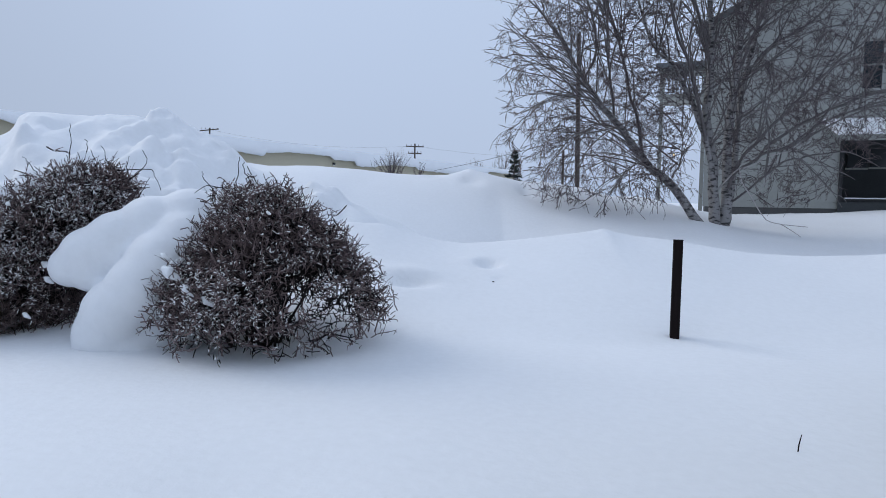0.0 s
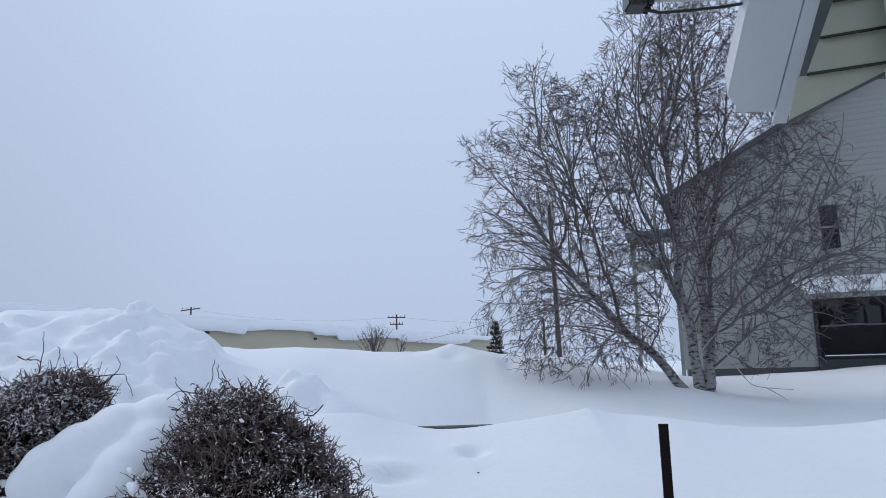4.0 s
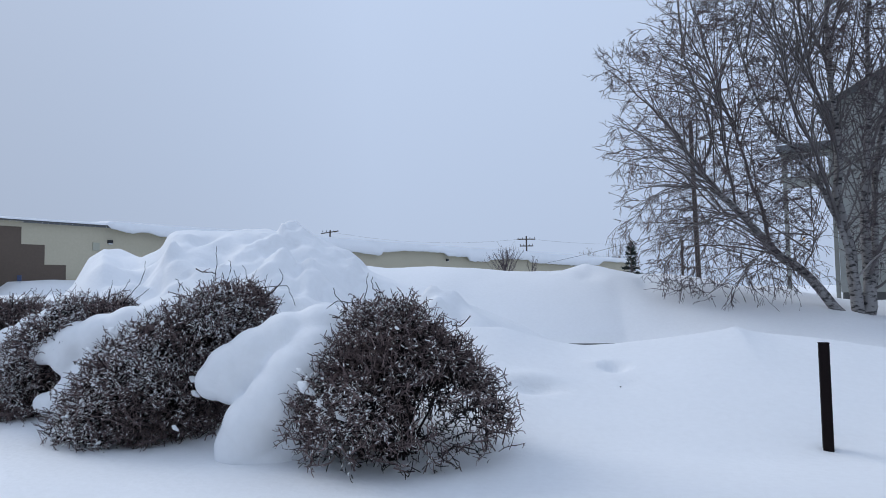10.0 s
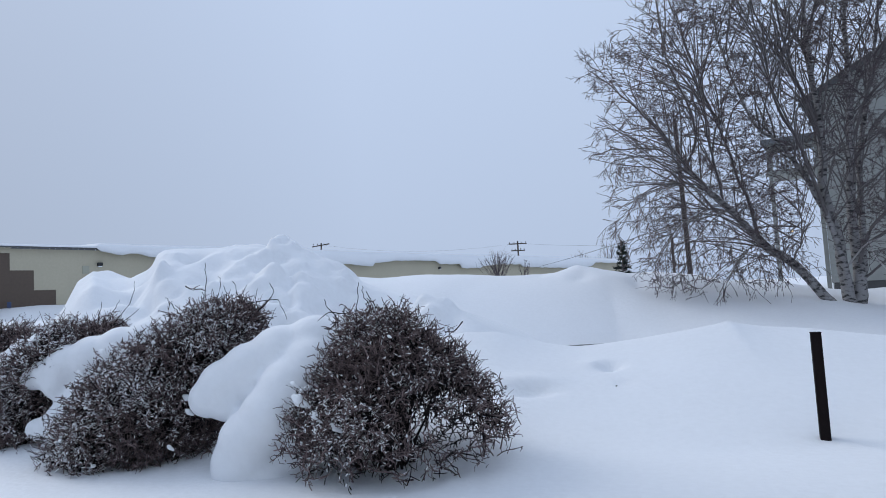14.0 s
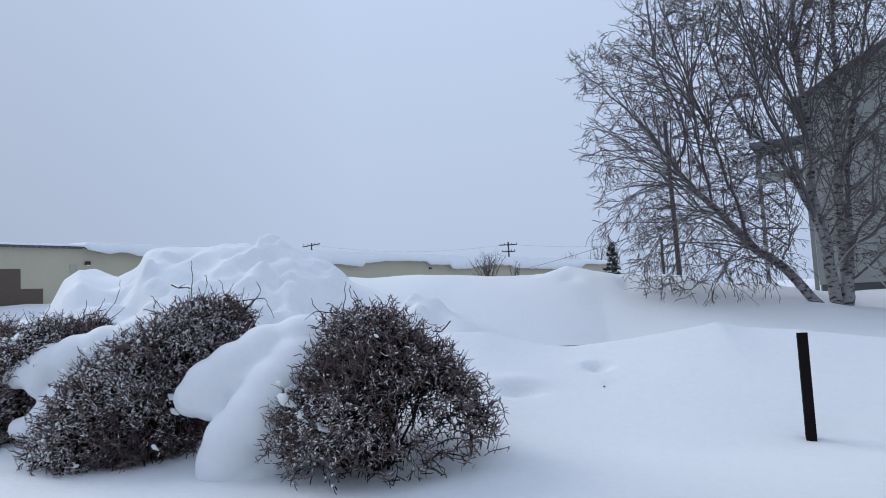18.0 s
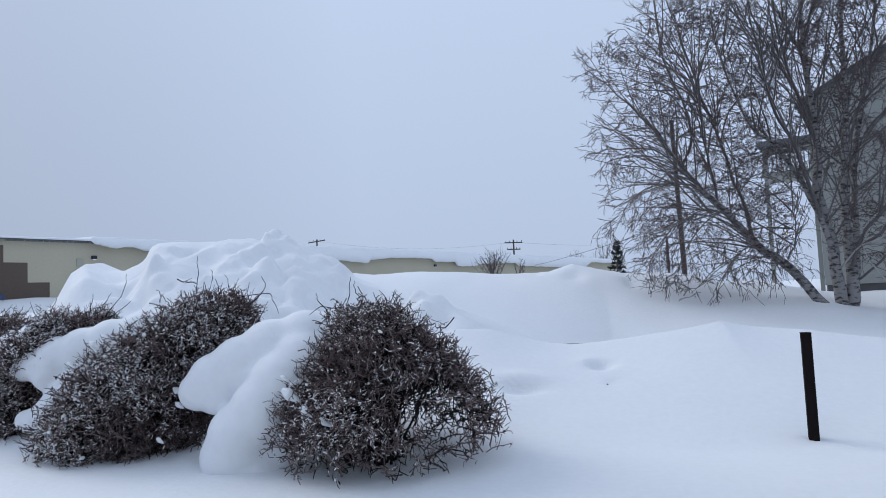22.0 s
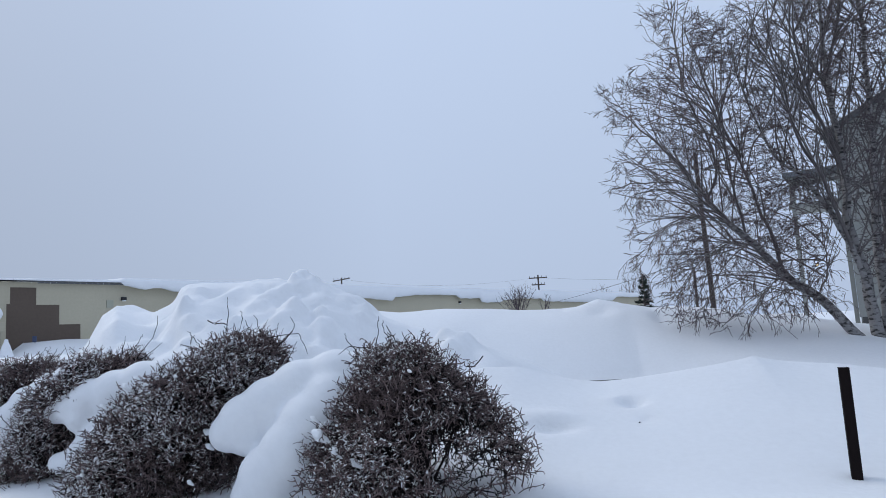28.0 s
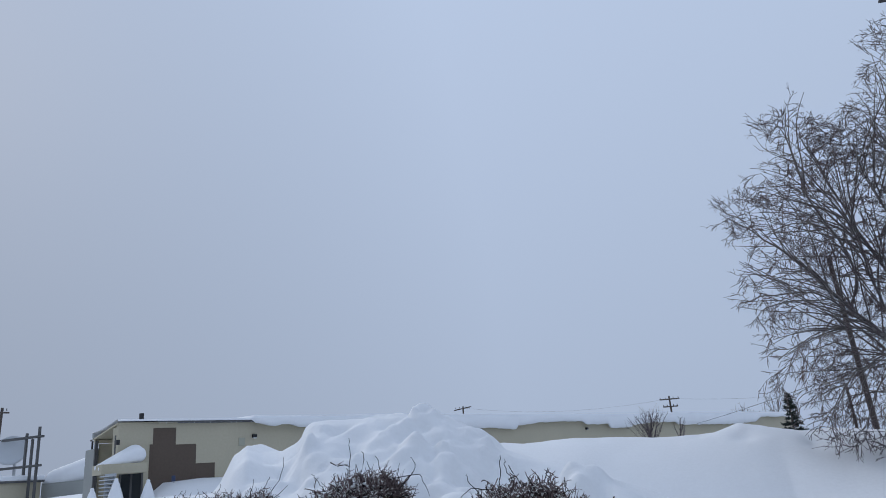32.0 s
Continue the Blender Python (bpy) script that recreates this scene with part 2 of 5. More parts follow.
def fbm(x, y, scale, octaves=4, seed=0):
    """Smooth value noise on arrays, about -1 to 1."""
    r = np.random.default_rng(seed)
    out, amp, tot = np.zeros_like(x), 1.0, 0.0
    for o in range(octaves):
        tab = r.uniform(-1, 1, (64, 64))
        u, v = x / scale * 2 ** o + 17.3 * o, y / scale * 2 ** o + 9.1 * o
        iu, iv = np.floor(u).astype(int), np.floor(v).astype(int)
        fu, fv = u - iu, v - iv
        fu, fv = fu * fu * (3 - 2 * fu), fv * fv * (3 - 2 * fv)
        g = lambda a, b: tab[(iu + a) % 64, (iv + b) % 64]
        out += amp * ((g(0, 0) * (1 - fu) + g(1, 0) * fu) * (1 - fv) + (g(0, 1) * (1 - fu) + g(1, 1) * fu) * fv)
        tot += amp
        amp *= 0.5
    return out / tot


def step(a, b, x):
    t = np.clip((x - a) / (b - a), 0, 1)
    return t * t * (3 - 2 * t)


# ---- the snow-covered ground ----
# foreground crest, far bank and ploughed pile: places along x and their heights
CREST_X = [-9, -4, -2, -1.17, -0.73, -0.29, 0.05, 0.35, 0.72, 1.1, 1.48, 1.86, 2.12, 2.24, 2.38, 2.64, 3.26, 3.82, 4.22, 5.02, 5.85, 6.7, 9, 14]
CREST_Z = [0.4, 0.5, 0.8, 0.95, 0.93, 0.80, 0.72, 0.69, 0.71, 0.75, 0.80, 0.85, 0.88, 0.91, 0.86, 0.81, 0.75, 0.66, 0.61, 0.58, 0.61, 0.70, 0.8, 0.8]
BANK_X = [-14, -5.4, -4.76, -3.73, -2.57, -1.28, 0.2, 0.84, 1.75, 2.2, 3.0, 4.02, 4.92, 5.92, 6.58, 7.4, 9, 11, 13, 15, 20]
BANK_Z = [1.5, 2.22, 2.10, 2.12, 2.10, 1.97, 1.90, 2.13, 1.90, 1.76, 1.79, 1.67, 1.42, 1.45, 1.26, 1.10, 0.88, 0.93, 1.05, 1.25, 1.4]
PILE_X = [-11.5, -10.3, -9.9, -9.61, -9.28, -8.95, -8.57, -8.18, -7.82, -7.68, -7.56, -7.4, -6.93, -6.45, -5.73, -5.28, -5.08, -4.85, -4.68, -4.6, -4.4, -4.1, -3.6, -3.0, -2.4, -1.7, -1.2, -0.7, -0.2, 0.4]
PILE_Z = [0.7, 1.0, 1.4, 1.66, 2.19, 2.37, 2.20, 2.13, 2.27, 2.36, 2.60, 2.66, 2.67, 2.64, 2.60, 2.58, 2.55, 2.44, 2.44, 2.40, 2.26, 2.08, 1.76, 1.60, 1.42, 1.20, 1.02, 0.85, 0.6, 0.3]
# hollows and lumps: x, y, height, radius along x, radius along y
LUMPS = [(-1.9, 13.3, 0.26, 0.34, 0.22), (-1.62, 13.25, 0.12, 0.14, 0.2), (-4.93, 14.7, 0.32, 0.17, 0.25), (-5.12, 14.6, 0.16, 0.12, 0.2), (-4.74, 14.6, 0.14, 0.12, 0.2), (-4.62, 14.3, 0.12, 0.13, 0.13), (-4.8, 14.2, -0.10, 0.14, 0.12), (-5.4, 14.5, 0.12, 0.15, 0.2), (-4.4, 14.4, 0.10, 0.12, 0.15),
         (-7.4, 14.1, -0.12, 0.18, 0.10), (-7.15, 14.3, 0.10, 0.2, 0.12), (-5.6, 14.3, -0.12, 0.16, 0.16), (-5.15, 14.2, 0.10, 0.13, 0.13), (-4.4, 13.8, -0.14, 0.09, 0.09), (-4.25, 13.5, -0.14, 0.10, 0.08), (-3.9, 13.4, 0.10, 0.18, 0.14), (-3.75, 13.0, -0.10, 0.15, 0.12),
         (-2.5, 13.2, -0.13, 0.15, 0.08), (-1.95, 12.9, 0.12, 0.28, 0.3), (-1.56, 12.7, -0.14, 0.13, 0.25), (-6.2, 14.2, 0.09, 0.3, 0.15), (-6.0, 13.9, -0.08, 0.3, 0.14), (-4.65, 13.6, 0.10, 0.16, 0.12), (-5.0, 13.3, -0.08, 0.2, 0.12),
         (0.64, 10.5, -0.15, 0.15, 0.13), (0.57, 10.55, 0.07, 0.22, 0.14), (-0.30, 9.75, -0.11, 0.26, 0.13), (-0.28, 10.0, 0.05, 0.32, 0.16), (0.75, 9.95, -0.03, 0.1, 0.1), (6.07, 10.6, -0.07, 0.16, 0.2), (6.02, 10.8, 0.05, 0.2, 0.15), (5.94, 10.2, -0.06, 0.12, 0.16), (0.85, 20.5, -0.16, 0.3, 0.4),
         (-7.3, 13.2, -0.16, 0.22, 0.25), (-6.9, 13.4, 0.12, 0.2, 0.25), (-5.9, 13.5, -0.16, 0.2, 0.22), (-5.4, 13.9, 0.14, 0.22, 0.22), (-5.0, 13.9, -0.14, 0.2, 0.18), (-4.95, 14.3, 0.1, 0.2, 0.2),
         (-4.5, 12.9, -0.13, 0.12, 0.15), (-4.2, 12.8, -0.1, 0.12, 0.14), (-4.0, 12.3, -0.14, 0.25, 0.2), (-2.7, 13.0, -0.13, 0.18, 0.15), (-3.6, 14.3, 0.16, 0.10, 0.14), (-6.4, 12.9, -0.12, 0.3, 0.2),
         (-1.9, 12.8, 0.10, 0.35, 0.4), (-2.2, 12.4, -0.08, 0.3, 0.3), (-8.0, 13.4, 0.10, 0.4, 0.4), (-8.6, 13.0, -0.10, 0.3, 0.3), (2.23, 8.30, -0.02, 0.10, 0.10), (-0.9, 5.0, -0.04, 0.5, 0.25), (-0.2, 5.6, 0.03, 0.4, 0.2)]


pit_rng = random.Random(19)
PITS = [(pit_rng.uniform(-7.8, -1.6), pit_rng.uniform(11.6, 14.6), pit_rng.choice((-0.16, -0.12, -0.09, 0.08, 0.11)), pit_rng.uniform(0.09, 0.2), pit_rng.uniform(0.08, 0.14)) for _ in range(70)]
PITS += [(pit_rng.uniform(-1.5, 2.5), pit_rng.uniform(18.5, 21.5), -0.10, 0.2, 0.3) for _ in range(2)]


def clods(x, y, size, seed):
    """Rounded lumps packed side by side, 0 in the seams to 1 on their tops."""
    r = np.random.default_rng(seed)
    jx, jy, tall = r.uniform(0.15, 0.85, (64, 64)), r.uniform(0.15, 0.85, (64, 64)), r.uniform(0.35, 1.0, (64, 64))
    u, v = x / size, y / size
    iu, iv = np.floor(u).astype(int), np.floor(v).astype(int)
    out = np.zeros_like(u)
    for a in (-1, 0, 1):
        for b in (-1, 0, 1):
            ci, cj = (iu + a) % 64, (iv + b) % 64
            d = (u - iu - a - jx[ci, cj]) ** 2 + (v - iv - b - jy[ci, cj]) ** 2
            out = np.maximum(out, tall[ci, cj] * np.sqrt(np.clip(1 - d / 0.62, 0, 1)))
    return out


def eased(x, xs, zs, reach):
    """The profile through the points xs, zs, rounded off over a reach on both sides."""
    shifts = np.linspace(-reach, reach, 13)
    weights = np.cos(shifts / reach * math.pi / 2) ** 2
    return sum(w * np.interp(x + d, xs, zs) for d, w in zip(shifts, weights)) / weights.sum()


def ground_height(x, y):
    near = 0.02 * fbm(x, y, 3.0, 3, 3) + 0.010 * fbm(x, y, 0.8, 2, 4)
    crest = np.interp(x, CREST_X, CREST_Z)
    yc = 11.3 + 0.12 * fbm(x, y * 0, 2.0, 2, 9)
    broad = eased(x, CREST_X, CREST_Z, 1.4)
    rise_to = np.clip((y - 8.1) / (yc - 8.1), 0, 1)
    front = broad * rise_to ** 1.2 + (crest - broad) * rise_to ** 5
    # the ploughed way behind the crest and the bank on its far side
    brow = np.interp(x, BANK_X, BANK_Z)
    slope = eased(x, BANK_X, BANK_Z, 2.0)
    floor = np.interp(x, [-2, 2, 7, 10], [0.18, 0.19, 0.04, 0.05])
    foot = np.interp(x, [-2, 1.5, 6.5, 9], [17.6, 17.5, 15.0, 14.4]) + 0.25 * fbm(x, y, 3.0, 2, 6)
    t = np.clip((y - foot) / (22.0 - foot), 0, 1)
    soft = np.interp(x, [1.0, 7.5], [2.1, 1.0])
    bank = slope + (brow - slope) * t ** 3 + 0.05 * fbm(x, y, 1.6, 3, 5) + 0.035 * fbm(x, y, 0.7, 2, 15) * t
    way = floor + (bank - floor) * (1 - (1 - t) ** soft)
    way = way - (way - np.minimum(way, np.interp(x, [-20, 4, 7, 20], [1.1, 1.1, 1.0, 1.3]))) * step(22.4, 26, y)
    z = np.where(y < yc, front, crest + (way - crest) * step(0, 1.1, y - yc))
    # the ploughed pile
    fan = x * 12.74 / (np.clip(y, 11.0, 14.7) - 1.96)
    pile = np.interp(fan, PILE_X, PILE_Z)
    lump = 0.22 * fbm(x, y, 1.3, 3, 11) + 0.20 * clods(x, y, 0.75, 12) - 0.07
    ridge = 14.7 - 1.2 * step(-3.5, -1.0, fan)
    rise = np.clip((y - 10.2) / (ridge - 10.2), 0, 1) ** 0.9 * (1 - 0.8 * step(0.5, 3.2, y - ridge))
    chunky = step(-6.6, -5.6, fan) * (1 - step(-4.0, -3.2, fan))
    lump = lump + (0.26 * clods(x, y, 0.42, 13) + 0.10 * clods(x, y, 0.24, 14) - 0.14) * chunky
    heap = pile * rise - 0.3 * (1 - step(10.2, 10.8, y)) + lump * step(11, 12.5, y) * (1 - (0.75 - 0.45 * chunky) * step(-0.8, 0.0, y - ridge)) * step(0.6, 1.2, pile)
    z = np.maximum(z, np.where((fan > -11.5) & (fan < 0.4), heap, -9))
    # open lot with a bank against the long building
    lot = (0.75 + 0.05 * fbm(x, y, 6, 3, 8)) * step(9, 14, y)
    z = z + (np.maximum(z, lot) - z) * (1 - step(-11.0, -9.8, x))
    s = (x + 24.86) * 0.886 - (y - 38.0) * 0.4636
    run = (x + 24.86) * 0.4636 + (y - 38.0) * 0.886
    wall_bank = (1.05 + 0.3 * step(-8, -3, run)) * np.exp(-(np.clip(s, 0, None) / 2.6) ** 2) * step(-7.0, -5.2, run)
    far = step(24, 60, np.hypot(x, y - 2))
    z = z * (1 - far) + 0.9 * far + np.where((y > 24) & (x < -4), wall_bank, 0)
    for lx, ly, h, rx, ry in LUMPS:
        z = z + h * np.exp(-((x - lx) / rx) ** 2 - ((y - ly) / ry) ** 2)
    for lx, ly, h, rx, ry in PITS:
        z = z + h * np.exp(-((x - lx) / rx) ** 2 - ((y - ly) / ry) ** 2)
    return z + near * np.exp(-(np.hypot(x, y - 8) / 40) ** 2)


def spaced(lo, hi, a, b, fine, growth):
    """Coordinates that are fine from a to b and widen outwards."""
    v = list(np.arange(a, b + 1e-6, fine))
    d = fine
    while v[-1] < hi:
        d *= growth
        v.append(v[-1] + d)
    d = fine
    while v[0] > lo:
        d *= growth
        v.insert(0, v[0] - d)
    return np.array(v)


gx, gy = spaced(-3000, 3000, -9.6, 4.2, 0.065, 1.06), spaced(-2500, 3500, 9.8, 15.2, 0.06, 1.045)
X, Y = np.meshgrid(gx, gy)
Z = ground_height(X, Y)
ids = np.arange(X.size).reshape(X.shape)
ground_quads = np.stack([ids[:-1, :-1], ids[:-1, 1:], ids[1:, 1:], ids[1:, :-1]], axis=-1).reshape(-1, 4)
ground = part("ground", np_mesh(np.stack([X, Y, Z], -1).reshape(-1, 3), ground_quads, SNOW), SNOW)
tagged(ground, "deep fresh snow with drifts, ploughed banks and hollows", "snow", kind="structure")


def gz(x, y):
    return float(ground_height(np.array([[float(x)]]), np.array([[float(y)]]))[0, 0])


# ---- the cream house beside the viewer ----
near_house = thing("house", "cream lap-sided house with white trim and a steep overhanging gable", "house", (2.2, 4.85, 0))
LAP = 0.18


def lap_board(length, lap=LAP, thick=0.028, proud=0.012, cut=0.0):
    """One lap board along y from 0 to -length, its face towards -x, thicker at its lower edge."""
    bm = bmesh.new()
    prof = [(0, 0), (-thick, 0), (-thick, 0.012), (-proud, lap), (0, lap)]
    rows = [[bm.verts.new((px, yy - (cut * pz / lap if yy == 0 else 0), pz)) for px, pz in prof] for yy in (0.0, -length)]
    for i in range(5):
        bm.faces.new((rows[0][i], rows[0][(i + 1) % 5], rows[1][(i + 1) % 5], rows[1][i]))
    bm.faces.new(rows[0][::-1])
    bm.faces.new(rows[1])
    bmesh.ops.recalc_face_normals(bm, faces=bm.faces)
    return bm


part("wall", boxes(((0.0, -8.0, -0.3), (0.2, 0.0, 6.5)), ((0.2, -0.2, -0.3), (6.0, 0.0, 3.2))), CREAM, near_house)
board = mesh_of(lap_board(8.0, LAP, 0.05, 0.006), CREAM)
for i in range(30):
    ob = part("siding_board", board, CREAM, near_house)
    ob.location = (0, -0.08, -0.1 + i * LAP)
part("corner_board", boxes(((-0.02, -0.062, -0.2), (0.0, 0.03, 2.75)), ((0.0, 0.0, -0.2), (0.09, 0.03, 2.75)), bevel=0.004), CREAM, near_house, "cream painted corner board")
# solid black strip fills the gap and stands in for its shadow
part("corner_gap_shade", boxes(((-0.008, -0.08, -0.2), (0.0, -0.063, 2.75))), BLACK, near_house, "black strip in the gap at the board ends, for its shadow")
# a sided cheek above and past the corner, with a sloping lower edge
RAKE = 1.12
CH = 0.17
for i in range(5):
    z0 = 2.81 + i * CH
    s0 = 0.095 + i * 0.0725
    ob = part("siding_board", lap_board(1.3, CH, 0.034, 0.008, 0.073), CREAM, near_house)
    ob.matrix_basis = pose(-0.34 + s0 * 0.927, 0.28 - s0 * 0.375, z0, 0, 0, 68)
    # a black rod along the lower edge draws the lap's shadow line
    gap = part("lap_shadow", rod(bmesh.new(), (-0.035, 0.0, -0.002), (-0.035, -1.3, -0.002), 0.008, sides=6), BLACK, near_house, "black rod under a board, drawn for the lap's shadow")
    gap.matrix_basis = ob.matrix_basis
bm = bmesh.new()
tri = [(0.0, 2.60), (0.52, 2.81), (0.06, 2.81)]
fa = [bm.verts.new((-0.345 + s * 0.927, 0.268 - s * 0.375, z)) for s, z in tri]
fb = [bm.verts.new((-0.335 + s * 0.927, 0.295 - s * 0.375, z)) for s, z in tri]
bm.faces.new(fa)
bm.faces.new(fb[::-1])
for i in range(3):
    bm.faces.new((fa[i], fb[i], fb[(i + 1) % 3], fa[(i + 1) % 3]))
bmesh.ops.recalc_face_normals(bm, faces=bm.faces)
part("siding_board", bm, CREAM, near_house)
part("drip_edge", rod(bmesh.new(), (-0.345, 0.27, 2.595), (0.2, 0.05, 2.835), 0.008, sides=6), FOUND, near_house, "dark drip edge")


def rake_slab(x0, x1, z_off, depth, y_low=0.58, length=7.0, cut=0.0):
    """A sloping slab along the gable's edge, falling towards +y."""
    bm = bmesh.new()
    vs = []
    for x in (x0, x1):
        end = y_low - (cut if x == x0 else 0.0)
        for yy, dz in ((end, 0), (end, depth), (y_low - length, depth), (y_low - length, 0)):
            zz = 2.74 + (y_low - yy) * RAKE + z_off + dz
            vs.append(bm.verts.new((x, yy, zz)))
    a, b = vs[:4], vs[4:]
    bm.faces.new(a[::-1])
    bm.faces.new(b)
    for i in range(4):
        bm.faces.new((a[i], a[(i + 1) % 4], b[(i + 1) % 4], b[i]))
    bmesh.ops.recalc_face_normals(bm, faces=bm.faces)
    return bm


part("soffit", rake_slab(-0.48, -0.275, 0.0, 0.03, 0.52), WHITE, near_house, "white painted soffit under the gable edge")
part("fascia_board", rake_slab(-0.54, -0.42, -0.022, 0.13, 0.535, cut=0.08), WHITE, near_house)
part("frieze_board", rake_slab(-0.268, -0.195, -0.05, 0.10, 0.56), WHITE, near_house)
part("joint", rake_slab(-0.276, -0.268, -0.012, 0.012, 0.55), FOUND, near_house, "dark joint beside the soffit")
part("roof", rake_slab(-0.48, 6.0, 0.16, 0.10, 0.5), ROOFM, near_house)

lamp_arm = thing("lamp_bracket", "black floodlight on a grey tube bracket with a hanging cable", "floodlight", (1.765, 5.06, 3.19))
bm = rod(bmesh.new(), (-0.07, 0, 0.03), (-0.58, 0.0, 0.02), 0.026, sides=14)
part("tube", bm, STEEL, lamp_arm, "grey painted tube", True)
head = part("lamp_head", boxes(((-0.66, -0.055, -0.045), (-0.575, 0.055, 0.05)), bevel=0.014), BLACK, lamp_arm, "black floodlight head")
for k in range(5):
    part("cooling_fin", boxes(((-0.572, -0.05 + k * 0.024, -0.04), (-0.545, -0.042 + k * 0.024, 0.045)), bevel=0.002), BLACK, head)
part("hood", boxes(((-0.70, -0.06, 0.045), (-0.60, 0.06, 0.056)), m=pose(0, 0, 0, 0, 6, 0), bevel=0.003), BLACK, head)
part("lens", boxes(((-0.668, -0.045, -0.035), (-0.661, 0.045, 0.038)), bevel=0.002), GLASS, head)
part("end_cap", rod(rod(bmesh.new(), (-0.56, 0, 0.02), (-0.60, 0, 0.01), 0.034, sides=14), (-0.58, 0, 0.04), (-0.58, 0, 0.10), 0.014), BLACK, lamp_arm, "black end cap", True)
bm = bmesh.new()
pts = [(-0.58, 0, -0.045), (-0.5, 0, -0.062), (-0.35, 0, -0.05), (-0.2, 0, -0.035), (-0.08, 0, -0.015)]
for a, b in zip(pts, pts[1:]):
    rod(bm, a, b, 0.008, sides=8)
part("cable", bm, BLACK, lamp_arm, "black cable")
part("mount_plate", boxes(((-0.085, -0.04, -0.03), (-0.067, 0.04, 0.08)), bevel=0.004), BLACK, lamp_arm)

# ---- marker post and twig in the snow ----
post = thing("marker_post", "dark brown painted square post standing in the snow", "post", (2.23, 8.38, 0))
part("shaft", boxes(((-0.041, -0.041, -0.4), (0.041, 0.041, 0.925)), m=pose(0, 0, 0, 0, 0, -14), bevel=0.006), POSTM, post)
part("cap", boxes(((-0.043, -0.043, 0.925), (0.043, 0.043, 0.933)), m=pose(0, 0, 0, 0, 0, -14), bevel=0.003), POSTM, post)
twig = thing("twig", "short dry twig sticking out of the snow", "twig", (1.90, 5.5, gz(1.9, 5.5)))
v, q = tubes(np.array([[(0, 0, -0.05), (0.006, 0, 0.035), (0.018, 0, 0.09)]]), np.array([[0.0038, 0.0034, 0.0022]]), 6)
part("stalk", np_mesh(v, q, STEM), STEM, twig)
leaf = thing("dry_leaf", "small dry brown leaf lying on the snow", "leaf", (0.66, 9.85, gz(0.66, 9.85) + 0.01))
bm = bmesh.new()
bmesh.ops.create_icosphere(bm, subdivisions=1, radius=0.015, matrix=Matrix.Diagonal((1, 0.6, 0.4, 1)))
part("blade", bm, STEM, leaf)

# ---- clipped shrubs ----


def curl(r, start, way, length, n, wobble):
    """Crooked twigs: each step turns a little from the last."""
    P = np.zeros((len(start), n, 3))
    P[:, 0] = start
    d = way.copy()
    turn = r.normal(0, wobble, way.shape)
    for k in range(1, n):
        d = d + turn + r.normal(0, wobble, way.shape)
        d /= np.linalg.norm(d, axis=1, keepdims=True) + 1e-9
        P[:, k] = P[:, k - 1] + d * (length / (n - 1))[:, None]
    return P


def grow(r, starts, dirs, lens, n, droop, wobble):
    """Branches from starts along dirs, bending down (droop below 0) or up."""
    N = len(starts)
    P = np.zeros((N, n, 3))
    P[:, 0] = starts
    d = dirs.copy()
    for k in range(1, n):
        d = d + np.array([0, 0, 1.0]) * droop[:, None] / n + r.normal(0, wobble, (N, 3))
        d /= np.linalg.norm(d, axis=1, keepdims=True)
        P[:, k] = P[:, k - 1] + d * (lens / (n - 1))[:, None]
    return P


def along(r, P, per, lo, hi):
    """Start points and directions on the branches P, per of them each."""
    N, n, _ = P.shape
    idx = np.repeat(np.arange(N), per)
    f = r.uniform(lo, hi, len(idx)) * (n - 1)
    i = np.clip(f.astype(int), 0, n - 2)
    w = (f - i)[:, None]
    a, b = P[idx, i], P[idx, i + 1]
    t = b - a
    t /= np.linalg.norm(t, axis=1, keepdims=True) + 1e-9
    return a + (b - a) * w, t, idx, f / (n - 1)


def fork(r, t, spread, lift):
    """Directions that leave t sideways."""
    s = r.normal(size=t.shape)
    s -= (s * t).sum(1, keepdims=True) * t
    s /= np.linalg.norm(s, axis=1, keepdims=True) + 1e-9
    d = t * np.cos(spread)[:, None] + s * np.sin(spread)[:, None] + np.array([0, 0, lift])
    return d / np.linalg.norm(d, axis=1, keepdims=True)


